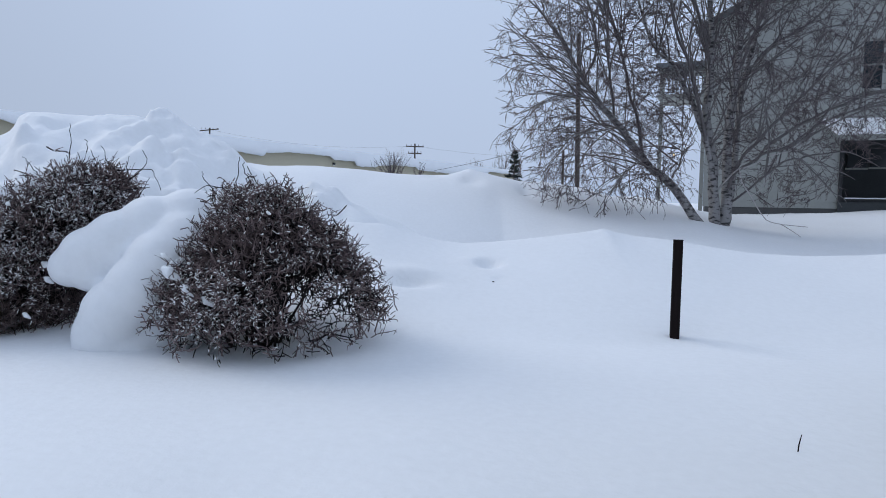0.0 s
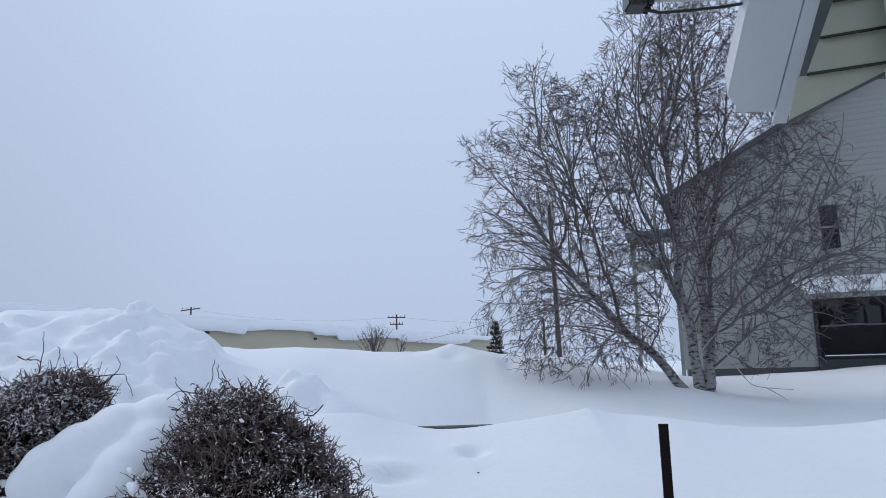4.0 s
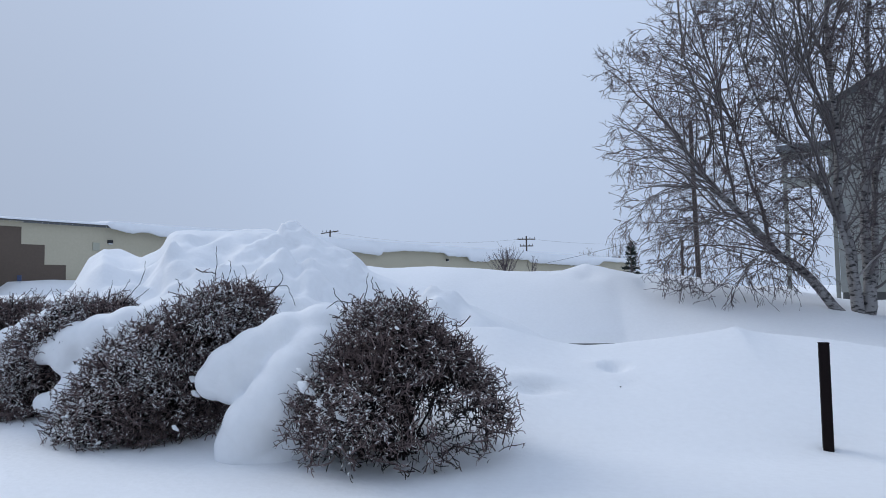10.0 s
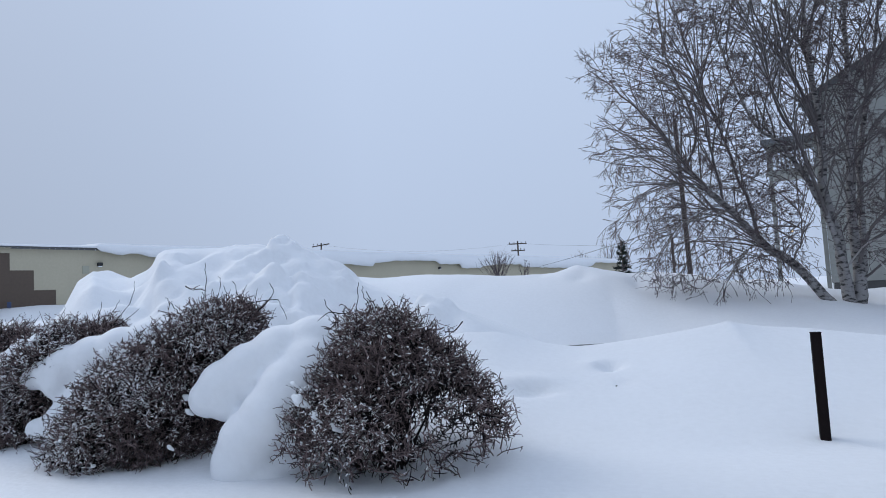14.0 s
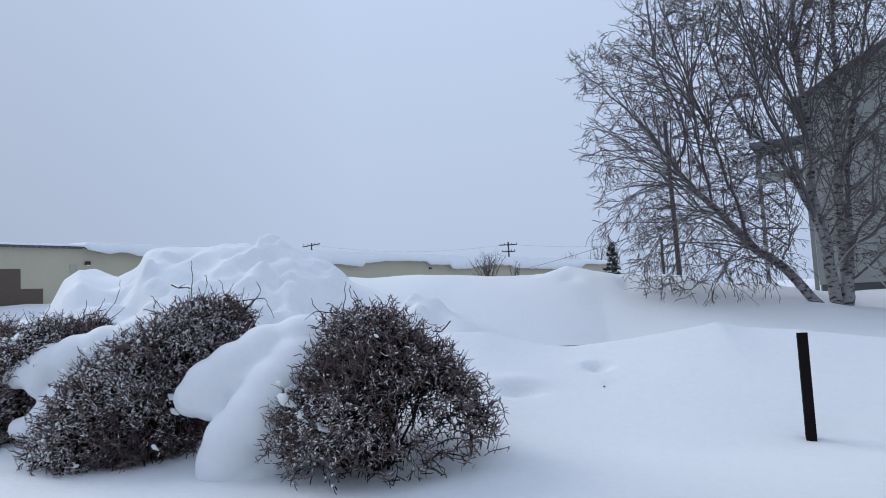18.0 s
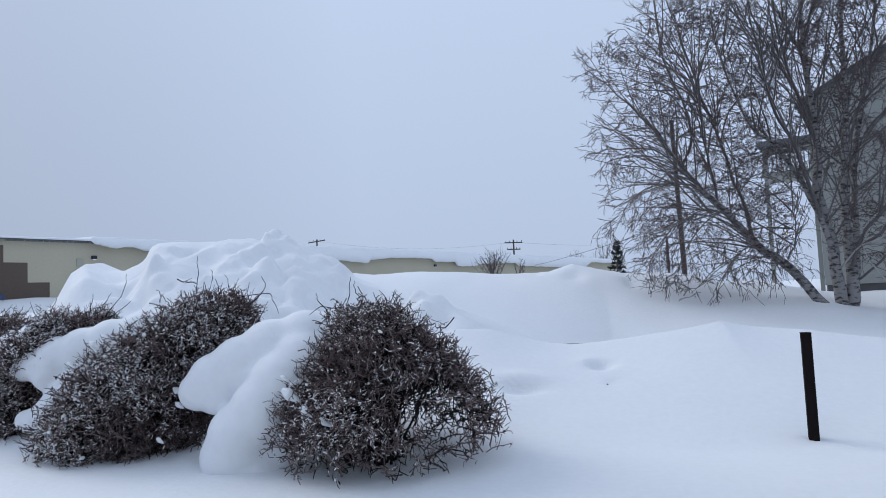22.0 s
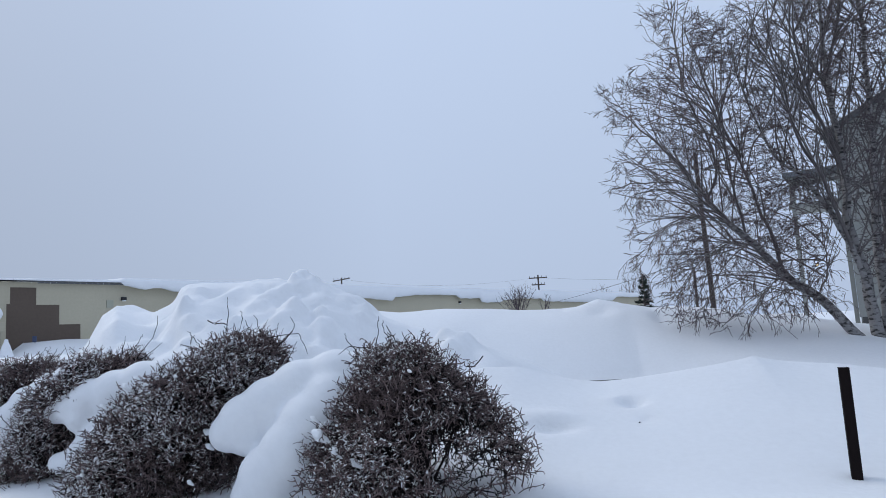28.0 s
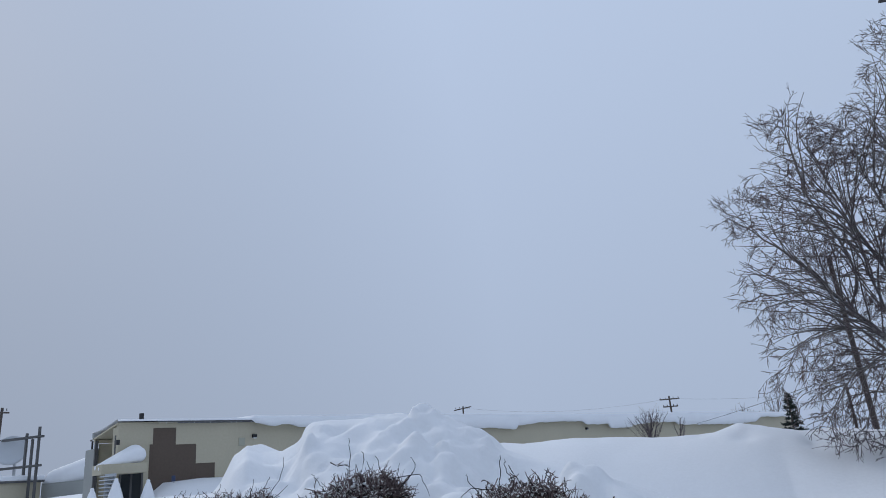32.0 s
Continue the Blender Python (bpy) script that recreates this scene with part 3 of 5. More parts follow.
def shrub(name, label, cx, cy, depth, top, sides, twigs, snow_share, seed, window=None, skirt=0.0, shoots=(), clumps=(), lean=0.0):
    """A clipped dome of bare twigs. sides: (height share, left x, right x) from the ground to the top;
    window: (x, z, half width, half height) of a thin see-through patch; shoots: stray twigs as x, z pairs."""
    r = np.random.default_rng(seed)
    ob = thing(name, label, "shrub", (cx, cy, 0), "row of clipped shrubs")
    hs, ls, rs = [np.array(c) for c in zip(*sides)]
    widest = (rs - ls).max()

    def dome(n, lo, hi):
        cap = r.random(n) < 0.16
        h = np.where(cap, r.uniform(0.9, 1.0, n), r.uniform(0.0, 1.0, n))
        ring = np.where(cap, np.sqrt(r.random(n)), 1.0)
        a = r.uniform(0, 2 * math.pi, n)
        share = r.uniform(lo ** 2, hi ** 2, n) ** 0.5
        bumps = 1 + 0.05 * np.sin(a * 7 + seed + h * 9) * np.cos(h * 12 + a * 3) + 0.03 * np.sin(a * 17 + h * 21)
        left, right = np.interp(h, hs, ls) - cx, np.interp(h, hs, rs) - cx
        half = (right - left) / 2
        k = ring * share * bumps
        x = (left + right) / 2 + np.cos(a) * half * k
        y = np.sin(a) * depth * np.minimum(1.0, half * 2 / widest + 0.12) * k
        z = h * top * (0.55 + 0.45 * share) * np.where(h > 0.8, np.sqrt(bumps), 1)
        out = np.stack([np.cos(a), np.sin(a), np.where(cap, 1.6, 0.15 + 0.6 * h)], -1)
        out /= np.linalg.norm(out, axis=1, keepdims=True)
        keep = np.ones(n, bool)
        if window:
            wx, wz, ww, wh = window
            q = np.hypot((x - (wx - cx) + 0.155 * y) / ww, (z - wz + 0.16 * y) / wh) + 0.25 * np.sin(x * 19 + z * 7) * np.sin(z * 23 + y * 11)
            keep &= ~((q < 1) & (r.random(n) < 0.75))
        keep &= ~((z < skirt) & (r.random(n) < 0.85))
        return np.stack([x, y, z], -1)[keep], out[keep]

    # stems, each by itself
    n = 40
    tip, d = dome(n, 0.75, 0.95)
    n = len(tip)
    root = np.stack([tip[:, 0] * 0.25 + r.uniform(-0.2, 0.2, n), r.uniform(-0.25, 0.25, n), np.full(n, -0.12)], -1)
    t = np.linspace(0, 1, 6)[None, :, None]
    P = root[:, None] * (1 - t) + tip[:, None] * t + np.sin(t * math.pi) * np.array([0, 0, 0.10]) + r.normal(0, 0.02, (n, 6, 3))
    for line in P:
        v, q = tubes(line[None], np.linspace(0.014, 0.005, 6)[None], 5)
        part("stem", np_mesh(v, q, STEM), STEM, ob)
    # the tangle inside, its shade put into a near-black colour
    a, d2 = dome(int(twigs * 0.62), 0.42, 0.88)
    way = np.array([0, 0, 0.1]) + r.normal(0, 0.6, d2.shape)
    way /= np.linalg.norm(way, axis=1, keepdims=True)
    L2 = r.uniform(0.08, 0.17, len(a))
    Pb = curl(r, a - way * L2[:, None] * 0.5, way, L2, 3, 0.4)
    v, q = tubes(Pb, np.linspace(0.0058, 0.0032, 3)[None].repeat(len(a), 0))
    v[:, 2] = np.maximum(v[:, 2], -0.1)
    tagged(part("inner_branch_mass", np_mesh(v, q, STEM, False), STEM, ob, "tangled inner branches, the shade inside put into their colour"), kind="stuff")
    # branchlets that end at the clipped surface, in tufts with dark gaps between them
    a, d3 = dome(int(twigs * 0.46), 0.90, 1.02)
    w = np.sin(a[:, 0] * 15 + seed) * np.sin(a[:, 1] * 14 + 1.3 * seed) * np.sin(a[:, 2] * 17 + 2) + 0.7 * np.sin(a[:, 0] * 52 - a[:, 2] * 37) * np.sin(a[:, 1] * 49 + a[:, 2] * 58)
    keep = (w > 0.0) | (r.random(len(a)) < 0.36)
    a, d3 = a[keep], d3[keep]
    m = len(a)
    way = d3 * 0.75 + np.array([lean, 0, 0.30]) + r.normal(0, 0.48, (m, 3))
    low = a[:, 2] < 0.2
    way[low] += np.array([0, 0, -0.75])
    way /= np.linalg.norm(way, axis=1, keepdims=True)
    L = r.uniform(0.13, 0.28, m)
    Pt = curl(r, a - way * (L * 0.88)[:, None], way, L, 5, 0.46)
    if window or skirt:
        mid = Pt[:, 1:4].reshape(-1, 3)
        wx, wz, ww, wh = window or (0, -9, 1, 1)
        q = np.hypot((mid[:, 0] - (wx - cx) + 0.155 * mid[:, 1]) / ww, (mid[:, 2] - wz + 0.16 * mid[:, 1]) / wh) < 0.95
        bad = (q | (mid[:, 2] < skirt * 0.8)).reshape(m, 3).any(1) & (r.random(m) < 0.6)
        bad |= (a[:, 2] < 0.6) & (a[:, 0] > (np.interp(a[:, 2] / top, hs, rs) - cx) * 0.95) & (r.random(m) < 0.85)
        a, d3, Pt, L, m = a[~bad], d3[~bad], Pt[~bad], L[~bad], int((~bad).sum())
    thick = r.uniform(0.75, 1.4, (m, 1))
    s, t, idx, _ = along(r, Pt, 5, 0.2, 0.98)
    Lf = r.uniform(0.03, 0.085, len(s))
    Pf = curl(r, s, fork(r, t, r.uniform(0.35, 1.2, len(s)), 0.10), Lf, 3, 0.5)
    pieces = [tubes(Pt, np.linspace(0.0054, 0.0030, 5)[None] * thick), tubes(Pf, np.linspace(0.0040, 0.0026, 3)[None] * thick[idx])]
    # fine hairs past the outline
    a4, d4 = dome(int(twigs * 0.05), 0.97, 1.0)
    way4 = d4 * 0.7 + np.array([0, 0, 0.6]) + r.normal(0, 0.25, a4.shape)
    way4 /= np.linalg.norm(way4, axis=1, keepdims=True)
    pieces.append(tubes(curl(r, a4, way4, r.uniform(0.05, 0.14, len(a4)), 5, 0.10), np.linspace(0.0036, 0.002, 5)[None].repeat(len(a4), 0)))
    v, q = joined(pieces)
    v[:, 2] = np.maximum(v[:, 2], -0.1)
    tagged(part("twig_mass", np_mesh(v, q, TWIG, False), TWIG, ob, "dense clipped bare twigs"), kind="stuff")
    for line in shoots:
        C = chain([(x, r.uniform(-0.15, 0.1), z) for x, z in line], 9)
        v, q = tubes((C + r.normal(0, 0.006, C.shape))[None], np.linspace(0.0048, 0.0025, 9)[None], 5)
        part("shoot", np_mesh(v, q, STEM), STEM, ob)
    # frozen snow caught on the twigs, in patches on the side that the wind came from
    lit = np.clip(-d3[:, 0] * 0.55 + d3[:, 2] * 0.7 - d3[:, 1] * 0.15 + 0.45, 0.10, 1)
    patch = np.clip((0.3 if snow_share < 1.5 else 0.5) + 1.2 * np.sin(a[:, 0] * 4.1 + seed) * np.sin(a[:, 2] * 5.3 + a[:, 1] * 4 + seed) + 0.5 * np.sin(a[:, 0] * 11 + a[:, 2] * 14), 0.03, 1.3)
    share = snow_share * lit * patch
    pick = np.nonzero(r.random(m * 3) < np.tile(share, 3) * 1.15)[0]
    k = r.integers(0, 4, len(pick))
    A, B = Pt[pick % m, k], Pt[pick % m, k + 1]
    S = A[:, None] + (B - A)[:, None] * np.array([0.22, 0.5, 0.78])[None, :, None] + np.array([0, 0, 0.004]) + r.normal(0, 0.004, (len(pick), 3, 3))
    S2 = Pf[r.random(len(Pf)) < share[idx] * 0.45][:, 1:] + np.array([0, 0, 0.003])
    pieces = [tubes(S, np.array([0.0022, 0.0056, 0.0022])[None] * (0.75 + 0.3 * min(snow_share, 2)) * r.uniform(0.45, 1.35, (len(S), 1)) * r.uniform(0.7, 1.25, (len(S), 3)), 3),
              tubes(S2, np.array([0.0048, 0.0030])[None] * r.uniform(0.5, 1.3, (len(S2), 1)), 3)]
    count = int(30 + 130 * snow_share)
    a5, d5 = dome(count * 4, 0.9, 1.0)
    a5 = a5[np.argsort(d5[:, 0] - d5[:, 2] * 0.5 + r.normal(0, 0.5, len(a5)))[:count]]
    w5 = np.linspace(-1, 1, 5)
    for c in a5:
        size = r.uniform(0.004, 0.012 if snow_share < 1.5 else 0.02)
        axis = np.array([r.normal(0, 1), r.normal(0, 1), r.normal(0, 0.4)])
        ln = np.stack([c + axis / np.linalg.norm(axis) * size * 1.5 * k for k in w5])[None]
        pieces.append(tubes(ln + r.normal(0, 0.004, ln.shape), (size * np.sqrt(1 - (w5 * 0.98) ** 2))[None], 6))
    v, q = joined(pieces)
    part("frozen_snow", np_mesh(v, q, FROST), FROST, ob, "snow caught on the twigs")
    for x, y, z, size in clumps:
        balls = [(x - cx + dx * size, y - cy + dy * size, z + dz * size, size * k) for dx, dy, dz, k in ((0, 0, 0, 0.8), (0.8, 0.1, -0.5, 0.6), (-0.6, 0, 0.6, 0.55), (0.3, -0.2, 0.7, 0.45), (1.4, 0.1, -0.9, 0.4))]
        snow_blob("snow_clump", balls, ob, "clump of snow lodged in the twigs", 0.012, FROST)
    return ob


shrub("shrub", "rounded leafless brown shrub with little snow on its twigs", -1.42, 7.95, 0.93, 1.31,
      ((0, -2.32, -0.62), (0.12, -2.34, -0.37), (0.2, -2.35, -0.36), (0.33, -2.33, -0.40), (0.4, -2.28, -0.45), (0.55, -2.22, -0.58), (0.63, -2.03, -0.66), (0.8, -1.93, -0.87), (0.92, -1.82, -1.10), (1, -1.66, -1.27)),
      15500, 1.3, 21, (-0.93, 0.40, 0.36, 0.27), 0.27,
      ([(-0.27, 1.3), (-0.26, 1.48), (-0.26, 1.6)], [(-0.44, 1.25), (-0.51, 1.39), (-0.53, 1.47)], [(-0.33, 1.31), (-0.53, 1.35), (-0.63, 1.28)], [(-0.1, 1.32), (-0.16, 1.46), (-0.19, 1.56)], [(0.14, 1.36), (0.16, 1.47)]),
      ((-2.04, 7.38, 0.66, 0.055), (-1.88, 7.30, 0.54, 0.045), (-1.70, 7.22, 0.47, 0.04), (-2.12, 7.5, 0.78, 0.03), (-1.25, 7.28, 1.14, 0.022), (-2.17, 7.55, 0.3, 0.03)))
shrub("shrub", "leaning leafless brown shrub dusted with frozen snow", -4.25, 8.65, 0.82, 1.50,
      ((0, -5.2, -3.42), (0.08, -5.22, -3.36), (0.34, -4.92, -3.28), (0.58, -4.68, -3.15), (0.8, -4.14, -2.95), (0.9, -3.78, -2.88), (1, -3.4, -3.0)),
      15500, 3.0, 22, None, 0.0,
      ([(0.84, 1.45), (0.82, 1.73), (0.85, 1.91)], [(0.88, 1.5), (0.98, 1.69), (0.94, 1.77)], [(1.38, 1.4), (1.49, 1.57), (1.53, 1.67)], [(1.42, 1.2), (1.52, 1.41)], [(1.3, 1.47), (1.51, 1.51), (1.6, 1.42), (1.64, 1.3)],
       [(0.6, 1.45), (0.62, 1.58)], [(0.48, 1.38), (0.44, 1.59)], [(1.3, 1.42), (1.35, 1.62)], [(1.15, 1.48), (1.08, 1.71)], [(1.0, 1.48), (1.04, 1.66)], [(0.7, 1.46), (0.76, 1.63)], [(1.36, 1.3), (1.55, 1.33)]),
      ((-3.42, 8.15, 0.62, 0.04), (-3.38, 8.1, 0.50, 0.035), (-3.52, 8.0, 0.2, 0.03), (-4.3, 8.2, 1.08, 0.04), (-4.15, 8.15, 1.15, 0.03), (-4.55, 8.2, 0.9, 0.03)))
shrub("shrub", "leaning leafless shrub half buried under snow", -6.1, 9.45, 0.75, 1.42,
      ((0, -6.6, -5.55), (0.1, -6.6, -5.5), (0.4, -6.46, -5.35), (0.7, -6.2, -5.1), (0.88, -5.9, -5.0), (1, -5.7, -5.05)),
      8000, 2.0, 23, None, 0.0,
      ([(1.05, 1.3), (1.31, 1.58), (1.3, 1.82)], [(1.1, 1.32), (1.4, 1.5)], [(1.12, 1.4), (1.14, 1.62)], [(0.95, 1.38), (1.0, 1.61)], [(0.46, 1.38), (0.42, 1.57)]))
shrub("shrub", "leafless shrub at the end of the row with snow", -7.75, 10.25, 0.75, 1.40,
      ((0, -8.3, -7.2), (0.1, -8.35, -7.15), (0.4, -8.1, -7.0), (0.7, -7.8, -6.8), (0.88, -7.5, -6.75), (1, -7.3, -6.85)),
      7000, 2.0, 24, None, 0.0,
      ([(0.92, 1.32), (1.03, 1.52)], [(1.02, 1.28), (1.16, 1.51)], [(0.8, 1.38), (0.86, 1.55)]))

for balls in (
        [(-1.88, 8.4, 1.02, 0.31), (-2.2, 8.32, 1.0, 0.33), (-2.5, 8.22, 0.94, 0.32), (-2.76, 8.12, 0.83, 0.29), (-2.98, 8.06, 0.72, 0.26), (-3.13, 8.0, 0.63, 0.18), (-2.95, 8.0, 0.60, 0.19),
         (-2.16, 8.1, 0.80, 0.34), (-2.30, 7.92, 0.66, 0.31), (-2.43, 7.82, 0.46, 0.31), (-2.62, 7.80, 0.26, 0.31), (-2.70, 7.82, 0.08, 0.31), (-2.72, 7.86, -0.14, 0.33), (-2.5, 7.86, -0.16, 0.34), (-2.4, 8.1, 0.2, 0.45), (-2.5, 8.3, 0.6, 0.4)],
        [(-4.05, 9.2, 1.08, 0.28), (-4.35, 9.12, 1.08, 0.29), (-4.65, 9.06, 1.02, 0.3), (-4.95, 9.0, 0.95, 0.29), (-5.22, 8.95, 0.91, 0.25), (-5.44, 8.9, 0.84, 0.18), (-5.6, 8.88, 0.80, 0.13), (-5.3, 8.86, 0.72, 0.15),
         (-4.75, 9.05, 0.72, 0.30), (-5.0, 8.92, 0.52, 0.25), (-5.2, 8.84, 0.38, 0.19), (-5.36, 8.80, 0.29, 0.15), (-5.5, 8.80, 0.28, 0.12), (-4.8, 9.2, 0.3, 0.45)],
        [(-5.95, 9.95, 1.12, 0.2), (-6.2, 9.85, 1.1, 0.22), (-6.45, 9.8, 1.0, 0.22), (-6.7, 9.75, 0.86, 0.22), (-6.88, 9.72, 0.68, 0.22), (-7.0, 9.7, 0.5, 0.22), (-7.1, 9.68, 0.3, 0.22), (-7.2, 9.66, 0.1, 0.24), (-7.2, 9.7, -0.1, 0.3), (-6.85, 9.95, 0.3, 0.35), (-6.5, 9.98, 0.6, 0.3)]):
    drift = snow_blob("snow_drift", balls, None, "", 0.035)
    tagged(drift, "smooth drift of snow draped between two shrubs", "snow drift", "drifts between the shrubs", "")

# ---- the birch clump ----


def inside(poly, x, z):
    """Which points lie in the outline, and how far from its edge they are."""
    p = np.array(poly, float)
    q = np.roll(p, -1, 0)
    hit, edge = np.zeros(len(x), bool), np.full(len(x), 1e9)
    for (ax, az), (bx, bz) in zip(p, q):
        hit ^= ((az > z) != (bz > z)) & (x < (bx - ax) * (z - az) / (bz - az + 1e-9) + ax)
        t = np.clip(((x - ax) * (bx - ax) + (z - az) * (bz - az)) / ((bx - ax) ** 2 + (bz - az) ** 2 + 1e-9), 0, 1)
        edge = np.minimum(edge, np.hypot(x - ax - t * (bx - ax), z - az - t * (bz - az)))
    return hit, edge


def colonise(r, guides, goals, pace=0.17, reach=2.2, near_by=0.21, keep=0.75, rise=0.03, rounds=90):
    """Branches that grow from the guides towards the goals. Returns places, parents and the guide of each node."""
    pos, par, own = [], [], []
    for g, line in enumerate(guides):
        if g == 0:
            prev = -1
        else:
            prev = int(np.argmin(np.linalg.norm(np.array(pos) - line[0], axis=1)))
            line = line[1:]
        for c in line:
            pos.append(c)
            par.append(prev)
            own.append(g)
            prev = len(pos) - 1
    n = len(pos)
    room = n + 26000
    P, par = np.vstack([np.array(pos), np.zeros((room - n, 3))]), np.concatenate([par, np.zeros(room - n, int)]).astype(int)
    own = np.concatenate([own, np.full(room - n, -1)])
    D, kids = np.zeros((room, 3)), np.zeros(room, int)
    D[1:n] = P[1:n] - P[par[1:n]]
    D[:n] /= np.linalg.norm(D[:n], axis=1, keepdims=True) + 1e-9
    best, who = np.full(len(goals), 1e9), np.zeros(len(goals), int)

    def meet(a, b):
        for k in range(a, b, 400):
            m = min(k + 400, b)
            d = np.linalg.norm(goals[:, None] - P[None, k:m], axis=2)
            i = d.argmin(1)
            v = d[np.arange(len(goals)), i]
            better = v < best
            best[better], who[better] = v[better], i[better] + k

    meet(0, n)
    for _ in range(rounds):
        live = (best > near_by) & (best < reach)
        if not live.any():
            break
        pull = np.zeros((n, 3))
        to = goals[live] - P[who[live]]
        np.add.at(pull, who[live], to / np.linalg.norm(to, axis=1, keepdims=True))
        grown = np.unique(who[live])
        grown = grown[kids[grown] < 3]
        if len(grown) == 0 or n + len(grown) >= room:
            break
        d = pull[grown]
        d /= np.linalg.norm(d, axis=1, keepdims=True) + 1e-9
        d = d + keep * D[grown] * (own[grown] < 0)[:, None] + 0.25 * D[grown] + r.normal(0, 0.13, d.shape) + np.array([0, 0, rise])
        d /= np.linalg.norm(d, axis=1, keepdims=True) + 1e-9
        m = n + len(grown)
        P[n:m], par[n:m], D[n:m] = P[grown] + d * pace, grown, d
        kids[grown] += 1
        meet(n, m)
        n = m
    return P[:n], par[:n], own[:n], D[:n]


def resampled(line, n):
    """The polyline with n points at even steps."""
    f = np.linspace(0, len(line) - 1, n)
    i = np.clip(f.astype(int), 0, len(line) - 2)
    w = (f - i)[:, None] if line.ndim > 1 else f - i
    return line[i] * (1 - w) + line[i + 1] * w


def birch(label, trunks, outline, depth, density, seed, hang, sweep, thin_from=99.0):
    """trunks: (points, base radius, tip radius); outline: the crown's edge as (x, z); depth: its middle in y and half depth;
    hang: height under which the twigs droop most; sweep: the way its side branches lean;
    thin_from: the x past which the crown is thinner."""
    r = np.random.default_rng(seed)
    base = np.array(trunks[0][0][0], float)
    ob = thing("birch_tree", label, "tree", tuple(base), "birch clump")
    guides = []
    trunks = [(p, r0 if r0 > 0.08 else r0 * 0.75, r1 * 0.8) for p, r0, r1 in trunks]
    for pts, r0, r1 in trunks:
        C = chain(np.array(pts, float) - base, max(12, int(5 * len(pts))))
        C[2:-1] += r.normal(0, 0.03, C[2:-1].shape)
        guides.append(C)
    # side branches that fan out to the crown's edge
    for C in list(guides):
        long = np.linalg.norm(np.diff(C, axis=0), axis=1).sum()
        s, t, _, f = along(r, C[None], int(long * (5.0 if C[-1, 0] + base[0] < thin_from + 1.2 else 2.6)) + 4, 0.22, 0.97)
        d = fork(r, t, r.uniform(0.35, 0.95, len(s)), 0.0) + np.array(sweep) * r.uniform(0.3, 1.3, (len(s), 1))
        d /= np.linalg.norm(d, axis=1, keepdims=True)
        L = np.zeros(len(s))
        go = np.ones(len(s), bool)
        for k in range(1, 20):
            w = s + d * (0.18 * k) + base
            go &= inside(outline, w[:, 0], w[:, 2])[0] & (np.abs(w[:, 1] - depth[0]) < depth[1])
            L[go] = 0.18 * k
        L *= r.uniform(0.55, 1.0, len(s))
        for k in np.nonzero(L > 0.45)[0]:
            m = max(4, int(L[k] / 0.17))
            guides.append(grow(r, s[k:k + 1], d[k:k + 1], L[k:k + 1], m, np.array([r.uniform(-1.1, 0.15)]), 0.07)[0])
            trunks.append((None, float(np.clip(0.0085 * L[k], 0.009, 0.021)), 0.006))
    # goals fill the crown, thinner in depth near its edge
    lo, hi = np.min(outline, 0), np.max(outline, 0)
    count = int((hi[0] - lo[0]) * (hi[1] - lo[1]) * 2 * depth[1] * density)
    gx_, gy_, gz_ = r.uniform(lo[0], hi[0], count), r.uniform(-1, 1, count) * depth[1], r.uniform(lo[1], hi[1], count)
    ok, edge = inside(outline, gx_ + 0.22 * np.sin(gz_ * 3.1 + seed) + 0.12 * np.sin(gz_ * 7.3), gz_)
    ok &= np.abs(gy_) < np.minimum(depth[1], 0.35 + 0.95 * edge)
    clear = 0.6 + 0.5 * np.sin(gx_ * 2.3 + seed) * np.sin(gz_ * 2.0 + gy_ * 1.7 + 1.0)
    ok &= r.random(count) < (0.35 + 0.65 * clear + 0.5 * np.clip((gz_ - 6.5) / 3, 0, 1)) * np.where(gx_ > thin_from, 0.3, 1.0)
    goals = np.stack([gx_, depth[0] + gy_, gz_], -1)[ok] - base
    P, par, own, D = colonise(r, guides, goals)
    n = len(P)
    rad = np.zeros(n)
    kids = [[] for _ in range(n)]
    for i in range(1, n):
        kids[par[i]].append(i)
    for i in range(n - 1, -1, -1):
        rad[i] = max(0.0052, sum(rad[k] ** 2.35 for k in kids[i]) ** (1 / 2.35)) if kids[i] else 0.0052
    for g, (pts, r0, r1) in enumerate(trunks):
        i = np.nonzero(own == g)[0]
        taper = r0 + (r1 - r0) * np.linspace(0, 1, len(i)) ** 0.8
        rad[i] = np.maximum(np.minimum(rad[i], taper * 1.25), taper)
    rad[own < 0] = np.minimum(rad[own < 0], 0.034)
    # follow each branch to its end
    chains, stack = [], [(-1, 0)]
    while stack:
        a, i = stack.pop()
        line = [a] if a >= 0 else []
        while True:
            line.append(i)
            if not kids[i]:
                break
            same = [k for k in kids[i] if own[k] == own[i] and own[i] >= 0]
            nxt = same[0] if same else max(kids[i], key=lambda k: rad[k])
            stack.extend((i, k) for k in kids[i] if k != nxt)
            i = nxt
        chains.append(line)
    fine, shown = [], 0
    chains.sort(key=len, reverse=True)
    groups = {}
